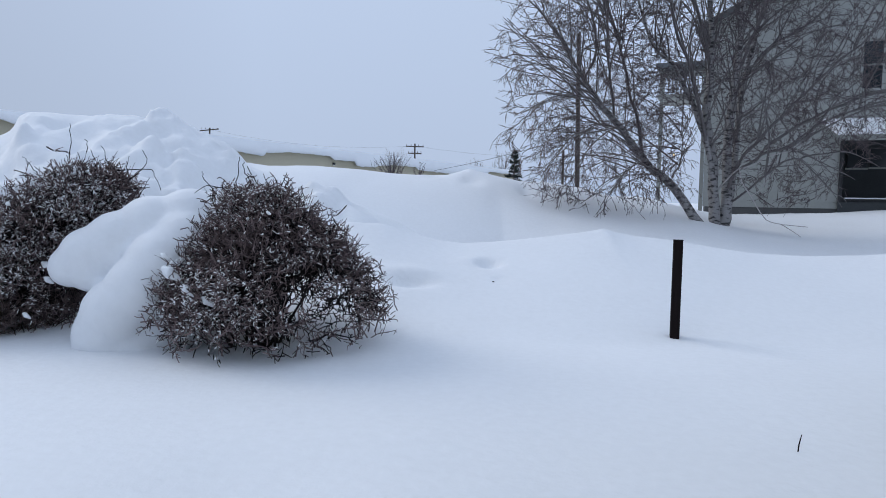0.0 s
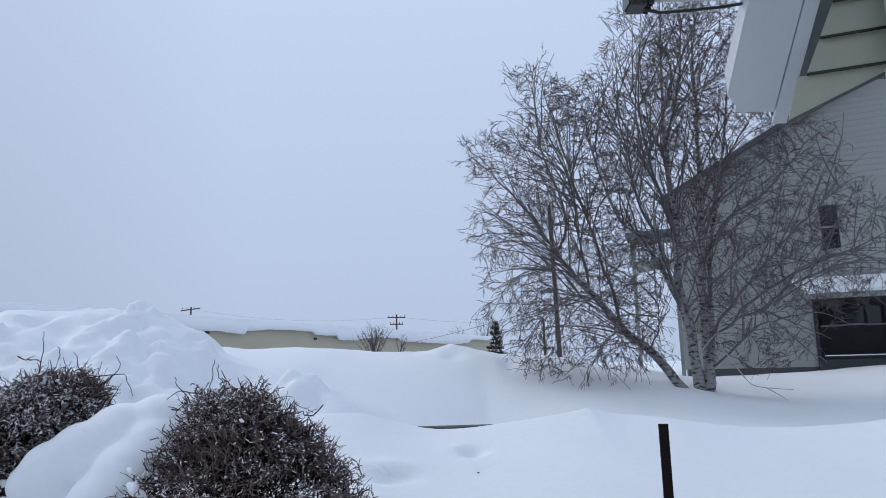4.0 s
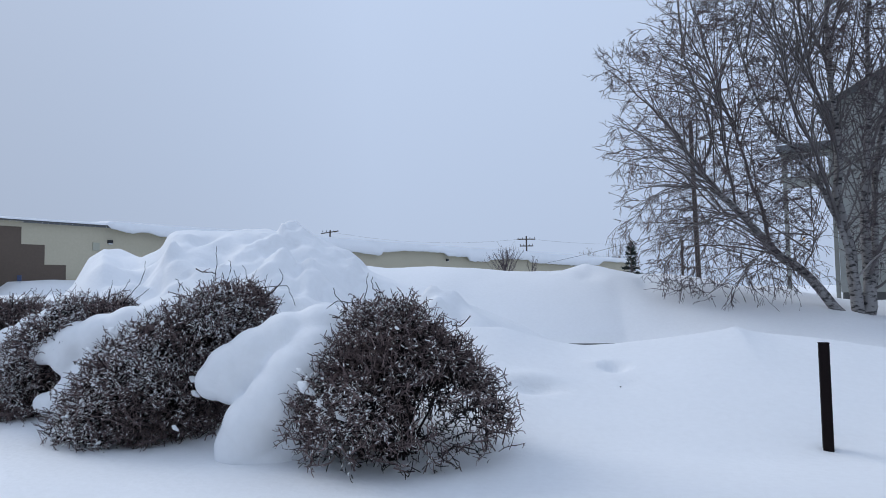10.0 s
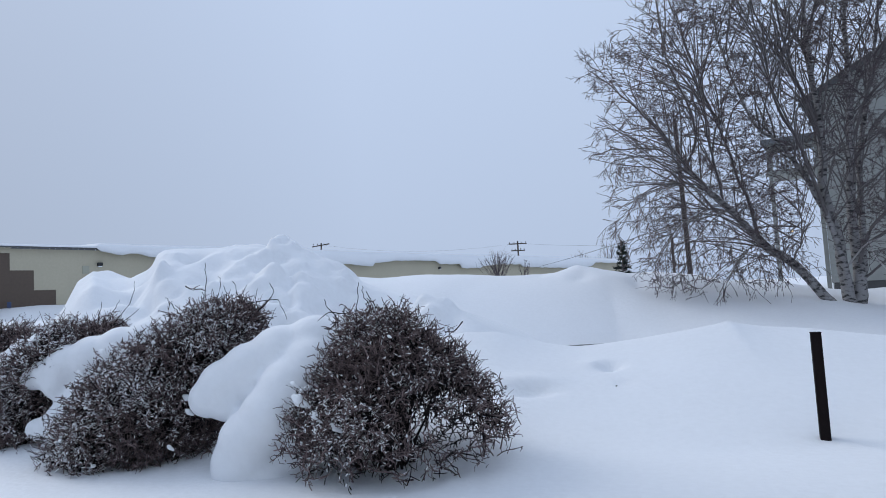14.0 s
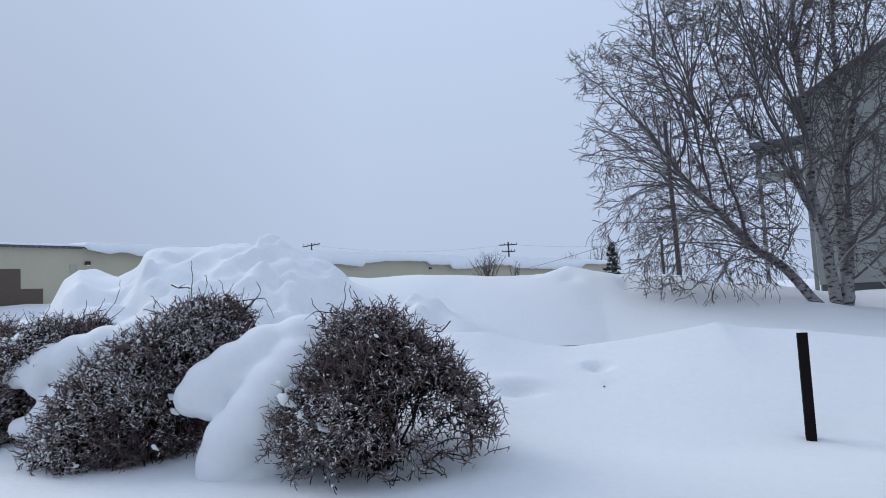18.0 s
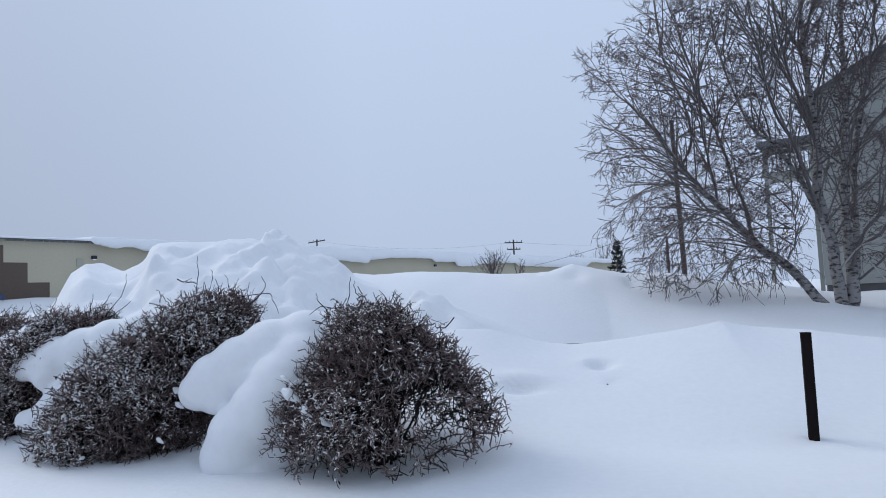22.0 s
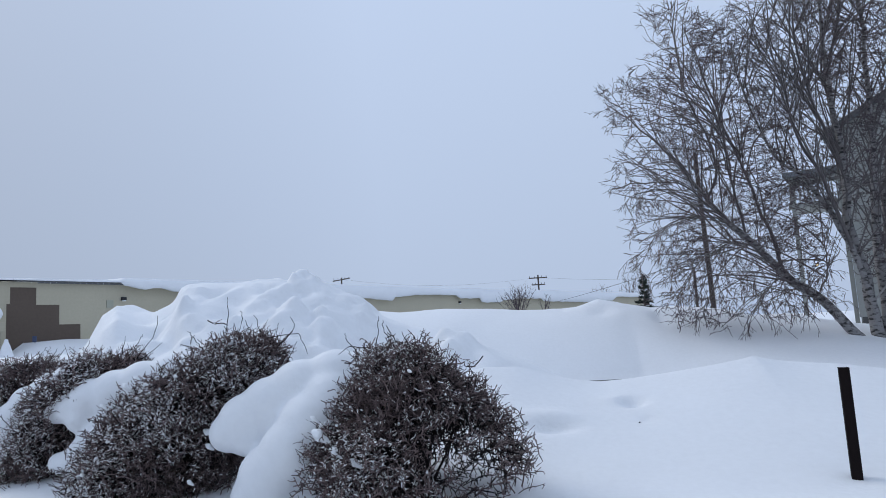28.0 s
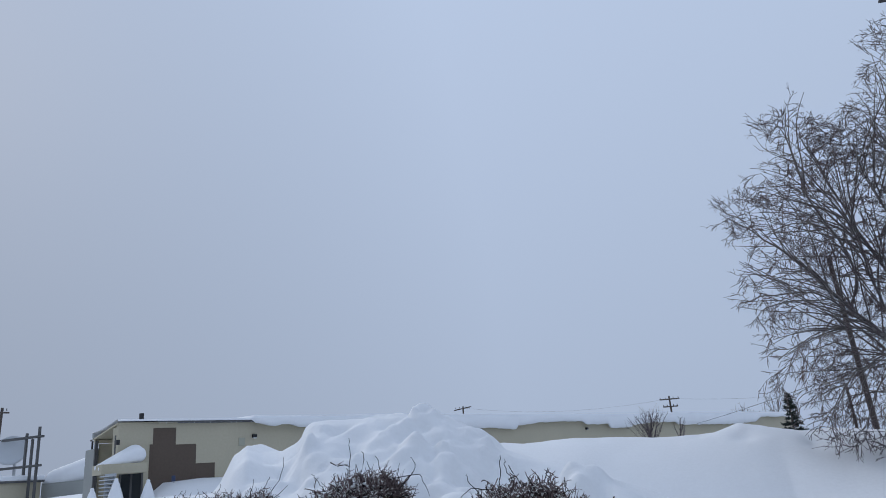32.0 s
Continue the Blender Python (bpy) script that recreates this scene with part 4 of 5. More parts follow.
    for line in chains:
        C, R = P[line].copy(), rad[line].copy()
        R[0] = min(R[0], R[1] * 1.25) if line[0] >= 0 and len(R) > 1 else R[0]
        C[1:-1] = C[1:-1] * 0.5 + (C[:-2] + C[2:]) * 0.25
        g = own[line[1]] if len(line) > 1 else -1
        if g >= 0:
            if line[0] == 0:
                R[:2] *= (1.4, 1.15)
            if trunks[g][0] is None:
                v, q = tubes(C[None], R[None], 5)
                part("branch", np_mesh(v, q, LIMB), LIMB, ob)
                continue
            thick = trunks[g][1] > 0.08
            v, q = tubes(C[None], R[None], 9)
            part("trunk" if thick else "limb", np_mesh(v, q, BARK if thick else LIMB), BARK, ob, "pale birch bark with dark scars" if thick else "")
        elif len(line) > 8 and shown < 60:
            v, q = tubes(C[None], R[None], 5)
            part("branch", np_mesh(v, q, LIMB), LIMB, ob)
            shown += 1
        elif len(line) > 1:
            groups.setdefault(min(9, len(line)), []).append((C, R))
    for m, items in groups.items():
        fine.append(tubes(np.stack([resampled(c, m) for c, _ in items]), np.stack([resampled(w, m) for _, w in items]), 3))
    # twigs on the thin wood, and the finest ones on them
    thin = np.nonzero((own < 0) & (rad < 0.016))[0]
    idx = np.repeat(thin, 3)
    idx = idx[r.random(len(idx)) < 0.52 + 0.3 * np.clip((P[idx, 2] + base[2] - 6.0) / 3, 0, 1)]
    low = np.clip((hang - (P[idx, 2] + base[2])) / 2.5, 0, 1)
    L = r.uniform(0.14, 0.46, len(idx)) * (1 + 0.2 * low)
    W = grow(r, P[idx], fork(r, D[idx], r.uniform(0.25, 0.85, len(idx)), 0.03), L, 4, r.uniform(-0.7, 0.25, len(idx)) - 0.8 * low, 0.24)
    fine.append(tubes(W, np.linspace(0.0062, 0.0044, 4)[None].repeat(len(W), 0), 3))
    s, t, _, f = along(r, W, 3, 0.15, 0.95)
    low = np.clip((hang - (s[:, 2] + base[2])) / 2.5, 0, 1)
    F = grow(r, s, fork(r, t, r.uniform(0.3, 0.75, len(s)), 0.0), r.uniform(0.06, 0.20, len(s)), 2, r.uniform(-0.5, 0.3, len(s)) - 0.8 * low, 0.12)
    fine.append(tubes(F, np.linspace(0.0048, 0.0036, 2)[None].repeat(len(F), 0), 3))
    v, q = joined(fine)
    tagged(part("crown", np_mesh(v, q, BIRCH, False), BIRCH, ob, "fine drooping leafless twigs"), kind="stuff")
    return ob


LIMB = shader("birch_limb", (0.135, 0.122, 0.123), 0.85, vary=0.35, scale=4, fine=50, bump=0.2)
birch("leafless white birch leaning sideways with drooping twigs",
      [([(6.62, 19.0, 0.4), (6.36, 19.0, 0.79), (5.7, 19.0, 1.67), (5.12, 19.0, 2.11), (4.66, 18.95, 2.67), (4.08, 18.9, 3.31), (3.73, 18.9, 3.75), (3.38, 18.85, 4.25), (3.03, 18.8, 4.76), (2.75, 18.8, 5.4)], 0.135, 0.03),
       ([(3.55, 18.88, 3.98), (3.34, 18.8, 4.1), (2.74, 18.6, 4.56), (1.82, 18.5, 4.64), (1.2, 18.4, 4.5)], 0.034, 0.012),
       ([(3.45, 18.88, 4.12), (2.79, 19.1, 5.23), (1.94, 19.2, 6.28), (1.3, 19.3, 6.85)], 0.034, 0.012),
       ([(3.8, 18.9, 3.62), (3.3, 18.4, 3.7), (2.66, 18.2, 3.61), (1.7, 18.1, 3.2)], 0.030, 0.010),
       ([(4.62, 18.95, 2.68), (4.2, 18.6, 2.95), (3.65, 18.3, 3.07), (2.97, 18.2, 2.65), (2.4, 18.1, 1.9)], 0.030, 0.010),
       ([(3.42, 18.86, 4.2), (3.62, 18.7, 4.75), (3.60, 18.6, 5.2), (3.16, 18.5, 6.57), (2.95, 18.5, 7.8), (3.05, 18.5, 8.9)], 0.042, 0.012),
       ([(4.9, 19.0, 2.38), (4.75, 19.3, 3.6), (4.35, 19.5, 5.2), (3.9, 19.6, 6.8), (3.6, 19.6, 8.2)], 0.050, 0.012),
       ([(4.2, 18.92, 3.2), (3.95, 18.6, 4.4), (3.7, 18.3, 5.8), (3.1, 18.2, 7.0)], 0.036, 0.012),
       ([(5.6, 19.0, 1.75), (5.75, 18.7, 2.3), (5.7, 18.5, 2.9), (5.9, 18.4, 3.4)], 0.022, 0.008),
       ([(5.25, 19.0, 2.0), (4.75, 18.6, 2.2), (4.3, 18.4, 1.9), (4.05, 18.3, 1.4)], 0.022, 0.008)],
      [(3.2, 9.3), (2.7, 8.8), (2.1, 7.5), (1.2, 6.95), (1.38, 5.9), (1.2, 4.7), (1.5, 3.5), (1.85, 2.3), (2.35, 1.3), (2.9, 1.3), (3.7, 1.1), (4.3, 1.0), (5.0, 1.15), (5.8, 1.7), (6.2, 2.6), (6.0, 3.8), (5.4, 5.5), (4.5, 7.8), (3.7, 8.9)],
      (18.8, 1.7), 120, 31, 4.6, (-0.35, 0, 0.2))
birch("leafless multi-stemmed white birch with a broad crown",
      [([(6.88, 19.2, 0.4), (6.78, 19.2, 1.0), (6.70, 19.2, 2.05), (6.50, 19.2, 3.45), (6.58, 19.2, 4.8), (6.5, 19.25, 6.0), (6.48, 19.3, 7.7), (6.6, 19.4, 9.6), (6.7, 19.4, 11.2)], 0.165, 0.02),
       ([(7.05, 19.2, 0.5), (7.09, 19.3, 2.04), (7.19, 19.4, 4.2), (7.35, 19.4, 6.2), (7.45, 19.45, 8.4), (7.5, 19.5, 10.8)], 0.15, 0.02),
       ([(6.80, 19.15, 0.9), (6.59, 19.0, 2.14), (6.14, 18.9, 3.36), (5.61, 18.8, 4.41), (4.95, 18.8, 5.1), (4.42, 18.8, 6.78), (4.3, 18.8, 7.9)], 0.085, 0.016),
       ([(6.45, 18.95, 2.6), (5.9, 18.6, 4.2), (5.45, 18.5, 5.4), (5.1, 18.4, 7.0), (5.0, 18.4, 8.4)], 0.055, 0.014),
       ([(6.56, 19.2, 5.0), (5.9, 19.0, 6.2), (5.3, 18.9, 7.2), (4.7, 18.9, 7.9)], 0.042, 0.012),
       ([(6.52, 19.2, 4.7), (5.95, 18.8, 6.0), (5.65, 18.6, 7.6), (5.7, 18.6, 9.0), (5.95, 18.7, 10.0)], 0.045, 0.012),
       ([(6.48, 19.3, 6.9), (6.85, 19.0, 8.6), (7.0, 18.8, 10.4)], 0.04, 0.012),
       ([(6.5, 19.25, 5.9), (6.35, 19.5, 7.2), (5.9, 19.7, 8.3), (5.5, 19.8, 9.3)], 0.040, 0.012),
       ([(7.12, 19.3, 0.9), (7.35, 19.5, 2.4), (7.6, 19.7, 4.4), (8.1, 19.8, 6.4), (8.5, 19.9, 8.4), (8.7, 19.9, 9.8)], 0.10, 0.016),
       ([(7.22, 19.4, 4.4), (7.73, 19.5, 5.62), (8.34, 19.6, 6.92), (9.0, 19.6, 7.9)], 0.050, 0.012),
       ([(7.05, 19.2, 1.6), (7.3, 18.9, 2.4), (8.0, 18.7, 3.26), (8.87, 18.5, 4.23), (9.89, 18.4, 5.2), (10.5, 18.3, 5.7)], 0.050, 0.012),
       ([(7.1, 19.2, 1.9), (7.7, 18.8, 2.43), (8.42, 18.5, 2.72), (8.85, 18.4, 3.2), (10.1, 18.2, 3.67), (11.3, 18.1, 3.8)], 0.042, 0.012),
       ([(7.6, 18.75, 2.55), (8.85, 18.9, 3.3), (10.0, 18.9, 3.85), (11.2, 18.9, 4.25), (12.3, 18.8, 4.8)], 0.040, 0.012),
       ([(7.25, 19.4, 4.0), (7.96, 19.3, 5.09), (8.86, 19.2, 5.6), (9.6, 19.1, 6.4), (10.1, 19.0, 7.0)], 0.042, 0.012),
       ([(7.3, 19.3, 1.3), (7.74, 18.6, 1.95), (8.31, 18.3, 2.35), (8.87, 18.2, 1.8), (9.4, 18.1, 1.35)], 0.030, 0.010)],
      [(3.95, 7.9), (4.4, 8.5), (4.9, 9.6), (5.5, 10.5), (6.4, 11.6), (7.6, 11.7), (8.8, 10.6), (9.6, 9.0), (10.3, 7.7), (11.4, 6.0), (12.4, 5.1), (12.5, 3.6), (11.5, 2.9), (10.2, 2.1), (9.0, 1.2), (8.0, 1.1), (7.3, 1.4), (6.5, 2.4), (6.2, 3.4), (5.7, 3.7), (5.1, 4.7), (4.35, 6.0)],
      (19.1, 1.9), 125, 32, 2.4, (0, 0, 0.25), 7.3)

# a broken branch hanging to the ground by the trunks
fallen = thing("broken_branch", "broken pale branch hanging down to the snow", "branch", (7.25, 18.6, 1.5))
v, q = joined([tubes(chain([(-0.45, 0.5, 0.1), (-0.19, 0.0, 0.58), (-0.1, -0.05, 0.3), (0.11, -0.1, -0.04), (0.38, -0.1, -0.45), (0.66, -0.1, -0.66), (1.4, -0.3, -0.74)], 18)[None], np.linspace(0.022, 0.008, 18)[None], 6),
               tubes(chain([(-0.19, 0.0, 0.58), (0.2, -0.05, 0.72), (0.54, -0.1, 0.92), (1.11, -0.2, 1.05)], 12)[None], np.linspace(0.022, 0.008, 12)[None], 6),
               tubes(chain([(0.11, -0.1, -0.04), (0.3, -0.15, 0.1), (0.45, -0.2, 0.35)], 8)[None], np.linspace(0.012, 0.006, 8)[None], 5),
               tubes(chain([(0.8, -0.2, -0.68), (1.05, -0.3, -0.85), (1.2, -0.4, -0.98)], 8)[None], np.linspace(0.012, 0.005, 8)[None], 5)])
part("limb", np_mesh(v, q, PALE), PALE, fallen)

# ---- the grey house behind the birches ----
HX, HY, HA = 13.1, 25.0, -25.0
grey_house = thing("house", "grey lap-sided two-storey house with a snowy porch roof", "house", (HX, HY, 0), rz=HA)
SLOPE = 0.53
L0, OP = -4.15, 0.0
RIDGE = 4.5
part("foundation", boxes(((L0 + 0.05, 0.04, 0.2), (OP, 0.3, 1.19))), FOUND, grey_house, "dark concrete foundation")
wall_h = bmesh.new()
# the gable wall round the porch opening
prof = [(L0, 1.17), (OP, 1.17), (OP, 3.5), (9.0, 3.5), (9.0, 9.7), (RIDGE, 12.0), (L0, 7.42)]
f0, f1 = [wall_h.verts.new((px, 0, pz)) for px, pz in prof], [wall_h.verts.new((px, 0.2, pz)) for px, pz in prof]
wall_h.faces.new(f0)
wall_h.faces.new(f1[::-1])
for i in range(len(prof)):
    wall_h.faces.new((f0[i], f1[i], f1[(i + 1) % len(prof)], f0[(i + 1) % len(prof)]))
bmesh.ops.recalc_face_normals(wall_h, faces=wall_h.faces)
part("gable_wall", wall_h, GREYW, grey_house)
part("side_wall", boxes(((L0, 0.2, 0.2), (L0 + 0.2, 9.0, 7.0))), GREYW, grey_house)
for i in range(53):
    z0 = 1.17 + i * 0.2
    left = L0 - 0.02 if z0 < 7.2 else L0 + (z0 + 0.2 - 7.42) / SLOPE
    right = OP if z0 < 3.4 else min(9.0, RIDGE + (12.0 - z0 - 0.2) / 0.51)
    if right - left > 0.2:
        bm = bmesh.new()
        vs = [bm.verts.new(c) for c in ((left, -0.004, z0), (right, -0.004, z0), (right, -0.018, z0 + 0.004), (left, -0.018, z0 + 0.004), (left, -0.006, z0 + 0.2), (right, -0.006, z0 + 0.2))]
        bm.faces.new((vs[0], vs[1], vs[2], vs[3]))
        bm.faces.new((vs[3], vs[2], vs[5], vs[4]))
        bm.faces.new((vs[0], vs[3], vs[4]))
        bm.faces.new((vs[1], vs[5], vs[2]))
        part("siding_board", bm, GREYW, grey_house)


def roof_piece(x0, z0, x1, z1, y0, y1, thick):
    bm = bmesh.new()
    a = [bm.verts.new((x, y, z + d)) for y in (y0, y1) for x, z, d in ((x0, z0, 0), (x1, z1, 0), (x1, z1, thick), (x0, z0, thick))]
    for i in range(4):
        bm.faces.new((a[i], a[(i + 1) % 4], a[4 + (i + 1) % 4], a[4 + i]))
    bm.faces.new(a[:4][::-1])
    bm.faces.new(a[4:])
    bmesh.ops.recalc_face_normals(bm, faces=bm.faces)
    return bm


part("roof", roof_piece(L0 - 0.45, 7.22, RIDGE, 12.03, -0.35, 9.2, 0.12), ROOFM, grey_house, "grey roof edge dusted with snow")
part("roof", roof_piece(RIDGE, 12.03, 9.3, 9.6, -0.35, 9.2, 0.12), ROOFM, grey_house)
part("bargeboard", roof_piece(L0 - 0.45, 7.08, RIDGE, 11.89, -0.40, -0.36, 0.24), FOUND, grey_house, "dark blue-grey bargeboard")
part("roof_snow", roof_piece(L0 - 0.4, 7.36, RIDGE, 12.15, -0.30, 9.1, 0.06), SNOW, grey_house)
w0, w1, wb, wt = 0.45, 1.12, 4.98, 6.60
win = part("window", boxes(((w0, -0.05, wb), (w1, -0.01, wb + 0.07)), ((w0, -0.05, wt - 0.07), (w1, -0.01, wt)), ((w0, -0.05, wb + 0.07), (w0 + 0.07, -0.01, wt - 0.07)),
                          ((w1 - 0.07, -0.05, wb + 0.07), (w1, -0.01, wt - 0.07)), ((w0 + 0.07, -0.048, 5.76), (w1 - 0.07, -0.012, 5.82))), GREYW, grey_house, "tall sash window with dark panes")
for z0, z1 in ((wb + 0.07, 5.76), (5.82, wt - 0.07)):
    part("pane", boxes(((w0 + 0.07, -0.042, z0), (w1 - 0.07, -0.032, z1))), GLASS, win)
# the recessed porch with dark glazing; its shade is put into a near-black colour
part("porch_back_wall", boxes(((OP, 1.6, 1.0), (9.0, 1.8, 3.6))), DARK, grey_house, "back wall of the recessed porch, its shade put into the colour")
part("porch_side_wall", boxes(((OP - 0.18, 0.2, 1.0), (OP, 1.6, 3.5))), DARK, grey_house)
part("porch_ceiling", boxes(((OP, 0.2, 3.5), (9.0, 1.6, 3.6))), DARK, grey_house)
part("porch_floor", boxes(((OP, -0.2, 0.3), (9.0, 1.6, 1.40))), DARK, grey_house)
for x0 in (OP, 2.42, 5.2):
    part("porch_post", boxes(((x0, -0.12, 1.3), (x0 + 0.11, 0.02, 3.4)), bevel=0.01), BLACK, grey_house)
part("porch_rail", boxes(((OP + 0.11, -0.1, 1.44), (9.0, -0.02, 1.50))), BLACK, grey_house)
part("rail_snow", boxes(((OP + 0.2, -0.11, 1.502), (6.9, -0.01, 1.54)), bevel=0.012), SNOW, grey_house)
part("porch_beam", boxes(((OP - 0.1, -0.58, 3.36), (9.0, -0.48, 3.52))), GREYW, grey_house, "grey porch beam")
for x0, x1, z1 in ((OP + 0.35, OP + 0.95, 3.2), (OP + 1.05, OP + 1.65, 3.22), (OP + 1.75, OP + 2.3, 3.2), (2.55, 3.6, 3.3)):
    part("screen", boxes(((x0, 1.53, z1 - 0.62), (x1, 1.57, z1)), bevel=0.01), GLASS, grey_house, "dark porch glazing")
    part("screen_rail", boxes(((x0 - 0.04, 1.50, z1 - 0.68), (x1 + 0.04, 1.58, z1 - 0.62))), GREYW, grey_house)
part("door", boxes(((2.55, 1.0, 1.42), (3.9, 1.08, 2.42)), bevel=0.01), GREENP, grey_house, "grey-green panel on the porch")
bm = bmesh.new()
a = [bm.verts.new(c) for c in ((OP - 0.55, 0, 4.0), (9, 0, 4.0), (9, -0.66, 3.53), (OP - 0.15, -0.66, 3.53), (OP - 0.55, 0, 4.12), (9, 0, 4.12), (9, -0.7, 3.63), (OP - 0.15, -0.7, 3.63))]
for fc in ((0, 1, 2, 3), (7, 6, 5, 4), (0, 4, 5, 1), (1, 5, 6, 2), (2, 6, 7, 3), (3, 7, 4, 0)):
    bm.faces.new([a[i] for i in fc])
bmesh.ops.recalc_face_normals(bm, faces=bm.faces)
part("porch_roof", bm, SNOW, grey_house, "porch roof under a layer of snow")
# small covered balcony on the far corner
balc = part("balcony", boxes(((L0 - 1.75, 0.4, 5.05), (L0, 2.4, 5.2))), GREYW, grey_house)
part("roof", boxes(((L0 - 1.85, 0.3, 6.15), (L0, 2.5, 6.32))), ROOFM, balc)
for px in (L0 - 1.68, L0 - 0.2):
    part("post", boxes(((px, 0.45, 0.3), (px + 0.13, 0.58, 6.15)), bevel=0.01), GREYW, balc)
part("rail", boxes(((L0 - 1.75, 0.42, 5.95), (L0, 0.5, 6.02))), GREYW, balc)
lamp = part("porch_light", boxes(((L0 - 1.13, 0.37, 2.98), (L0 - 1.07, 0.43, 3.08)), ((L0 - 1.104, 0.396, 3.08), (L0 - 1.096, 0.404, 5.05))), BLACK, balc)
part("bulb", boxes(((L0 - 1.12, 0.34, 2.99), (L0 - 1.08, 0.37, 3.04))), WARM, lamp, "small lit warm lamp")
for k in range(12):
    part("baluster", boxes(((L0 - 1.70 + k * 0.145, 0.43, 5.2), (L0 - 1.66 + k * 0.145, 0.47, 5.95))), GREYW, balc)

# ---- the long low building ----
U = math.degrees(math.atan2(0.886, 0.4636))
hall = thing("long_building", "long low beige building with stepped brown paint and a snow-covered roof", "building", (-24.86, 38.0, 0), rz=U)
# local x runs along the long wall, local y back from it
part("wall", boxes(((-7.65, 0.0, 0.2), (77.0, 0.3, 5.29)), ((-7.65, 0.3, 0.2), (-7.35, 0.8, 5.16)), ((-4.6, 0.3, 0.2), (-4.4, 11.0, 5.2))), BEIGE, hall)
for x0, x1, top in ((-6.02, -5.86, 4.22), (-5.86, -4.63, 5.06), (-4.63, -3.48, 4.17), (-3.48, -2.38, 3.13)):
    part("brown_panel", boxes(((x0, -0.012, 0.5), (x1 - 0.002, 0.0, top))), BROWN, hall, "dark brown painted panel")
part("roof_deck", boxes(((-4.6, -0.06, 5.29), (77.3, 3.7, 5.36)), ((-4.6, 3.7, 5.2), (2.0, 11.4, 5.34)), ((2.0, 3.7, 5.2), (77.3, 22.0, 5.34))), ROOFM, hall)
porch_top = boxes(((-7.75, -0.06, 5.29), (-4.6, 3.75, 5.36)))
for vert in porch_top.verts:
    vert.co.z -= 0.13 * max(vert.co.y, 0)
part("porch_roof", porch_top, BEIGE, hall, "sloping roof over the end porch")
part("gutter", boxes(((-5.75, -0.30, 5.33), (-0.05, -0.255, 5.40))), FOUND, hall, "bare dark metal roof edge")
for i in range(18):
    drop = 0.03 + 0.02 * ((i * 7) % 4)
    part("icicle", rod(bmesh.new(), (-5.6 + i * 0.31, -0.28, 5.335 - drop), (-5.6 + i * 0.31, -0.28, 5.335), 0.003, 0.012, 6), FROST, hall)
part("vent", boxes(((-0.96, -0.05, 3.98), (-0.58, 0.0, 4.42)), bevel=0.01), CREAM, hall, "square beige wall vent")
for sx, sz in ((0.0, 4.40), (18.94, 4.34), (32.3, 4.22)):
    w = part("wall_lamp", boxes(((sx - 0.14, -0.16, sz), (sx + 0.14, 0.0, sz + 0.20)), bevel=0.02), BLACK, hall, "dark wall lamp")
    part("lens", boxes(((sx - 0.10, -0.15, sz - 0.04), (sx + 0.10, -0.03, sz))), FROST, w)


# lower edge of the snow that hangs over the eaves, torn off in places
HANG_X = [-0.1, 1.2, 1.5, 2.2, 2.8, 10, 18.2, 20.0, 21.9, 22.5, 22.8, 24.4, 25.4, 31.3, 32.0, 35.1, 35.5, 38.6, 39.4, 42.7, 46.9, 47.5, 53.5, 61.1, 65.4, 67.0, 78]
HANG_Z = [5.16, 5.02, 5.09, 5.10, 4.94, 4.75, 4.56, 4.59, 4.41, 4.42, 4.70, 4.75, 4.91, 4.96, 4.60, 4.66, 4.28, 4.28, 4.45, 4.70, 4.72, 4.41, 4.35, 4.30, 4.51, 5.03, 5.0]


def roof_snow_sheet():
    """Thick snow on the flat roof, with a ragged hanging front edge."""
    xs = np.concatenate([np.arange(-7.8, -0.1, 0.3), np.arange(-0.1, 77.4, 0.16)])
    bare = xs < -0.1
    hang = np.interp(xs, HANG_X, HANG_Z) + 0.035 * fbm(xs, xs * 0, 1.6, 3, 42) + 0.03 * np.round(1.5 * fbm(xs, xs * 0, 0.7, 2, 41))
    hang = np.where(bare, 5.40, np.minimum(hang, 5.3))
    top = np.where(bare, 5.52, 5.66) + 0.035 * fbm(xs, xs * 0, 3.0, 3, 43)
    rows = []
    for yv, zz in ((-0.34, np.where(bare, 5.40, 5.37)), (-0.38, hang), (-0.52, hang + 0.02), (-0.56, (hang + top) / 2), (-0.46, top - 0.05), (-0.2, top), (2.0, top + 0.10), (8.0, top + 0.25), (22.0, top + 0.3), (22.1, top * 0 + 5.36)):
        yy = np.where(bare, max(yv, -0.33 if yv < -0.3 else yv), yv) + 0.03 * fbm(xs, xs * 0 + yv, 1.0, 2, 44)
        yy = np.where(xs < -4.6, np.minimum(yy, 3.6 + 0.005 * yv), yy)
        yy = np.where((xs >= -4.6) & (xs < 2.0), np.minimum(yy, 11.2 + 0.005 * yv), yy)
        zz = zz - np.where(xs < -4.6, 0.13 * np.clip(yy, 0, 3.7) + np.where(yy > 0.5, 0.12, 0.0), 0)
        rows.append(np.stack([xs, yy, zz], -1))
    V = np.stack(rows, 0)
    i = np.arange(V.shape[0] * V.shape[1]).reshape(V.shape[:2])
    q = np.stack([i[:-1, :-1], i[:-1, 1:], i[1:, 1:], i[1:, :-1]], -1).reshape(-1, 4)
    return np_mesh(V.reshape(-1, 3), q, SNOW)


part("roof_snow", roof_snow_sheet(), SNOW, hall, "thick roof snow with a ragged overhang")
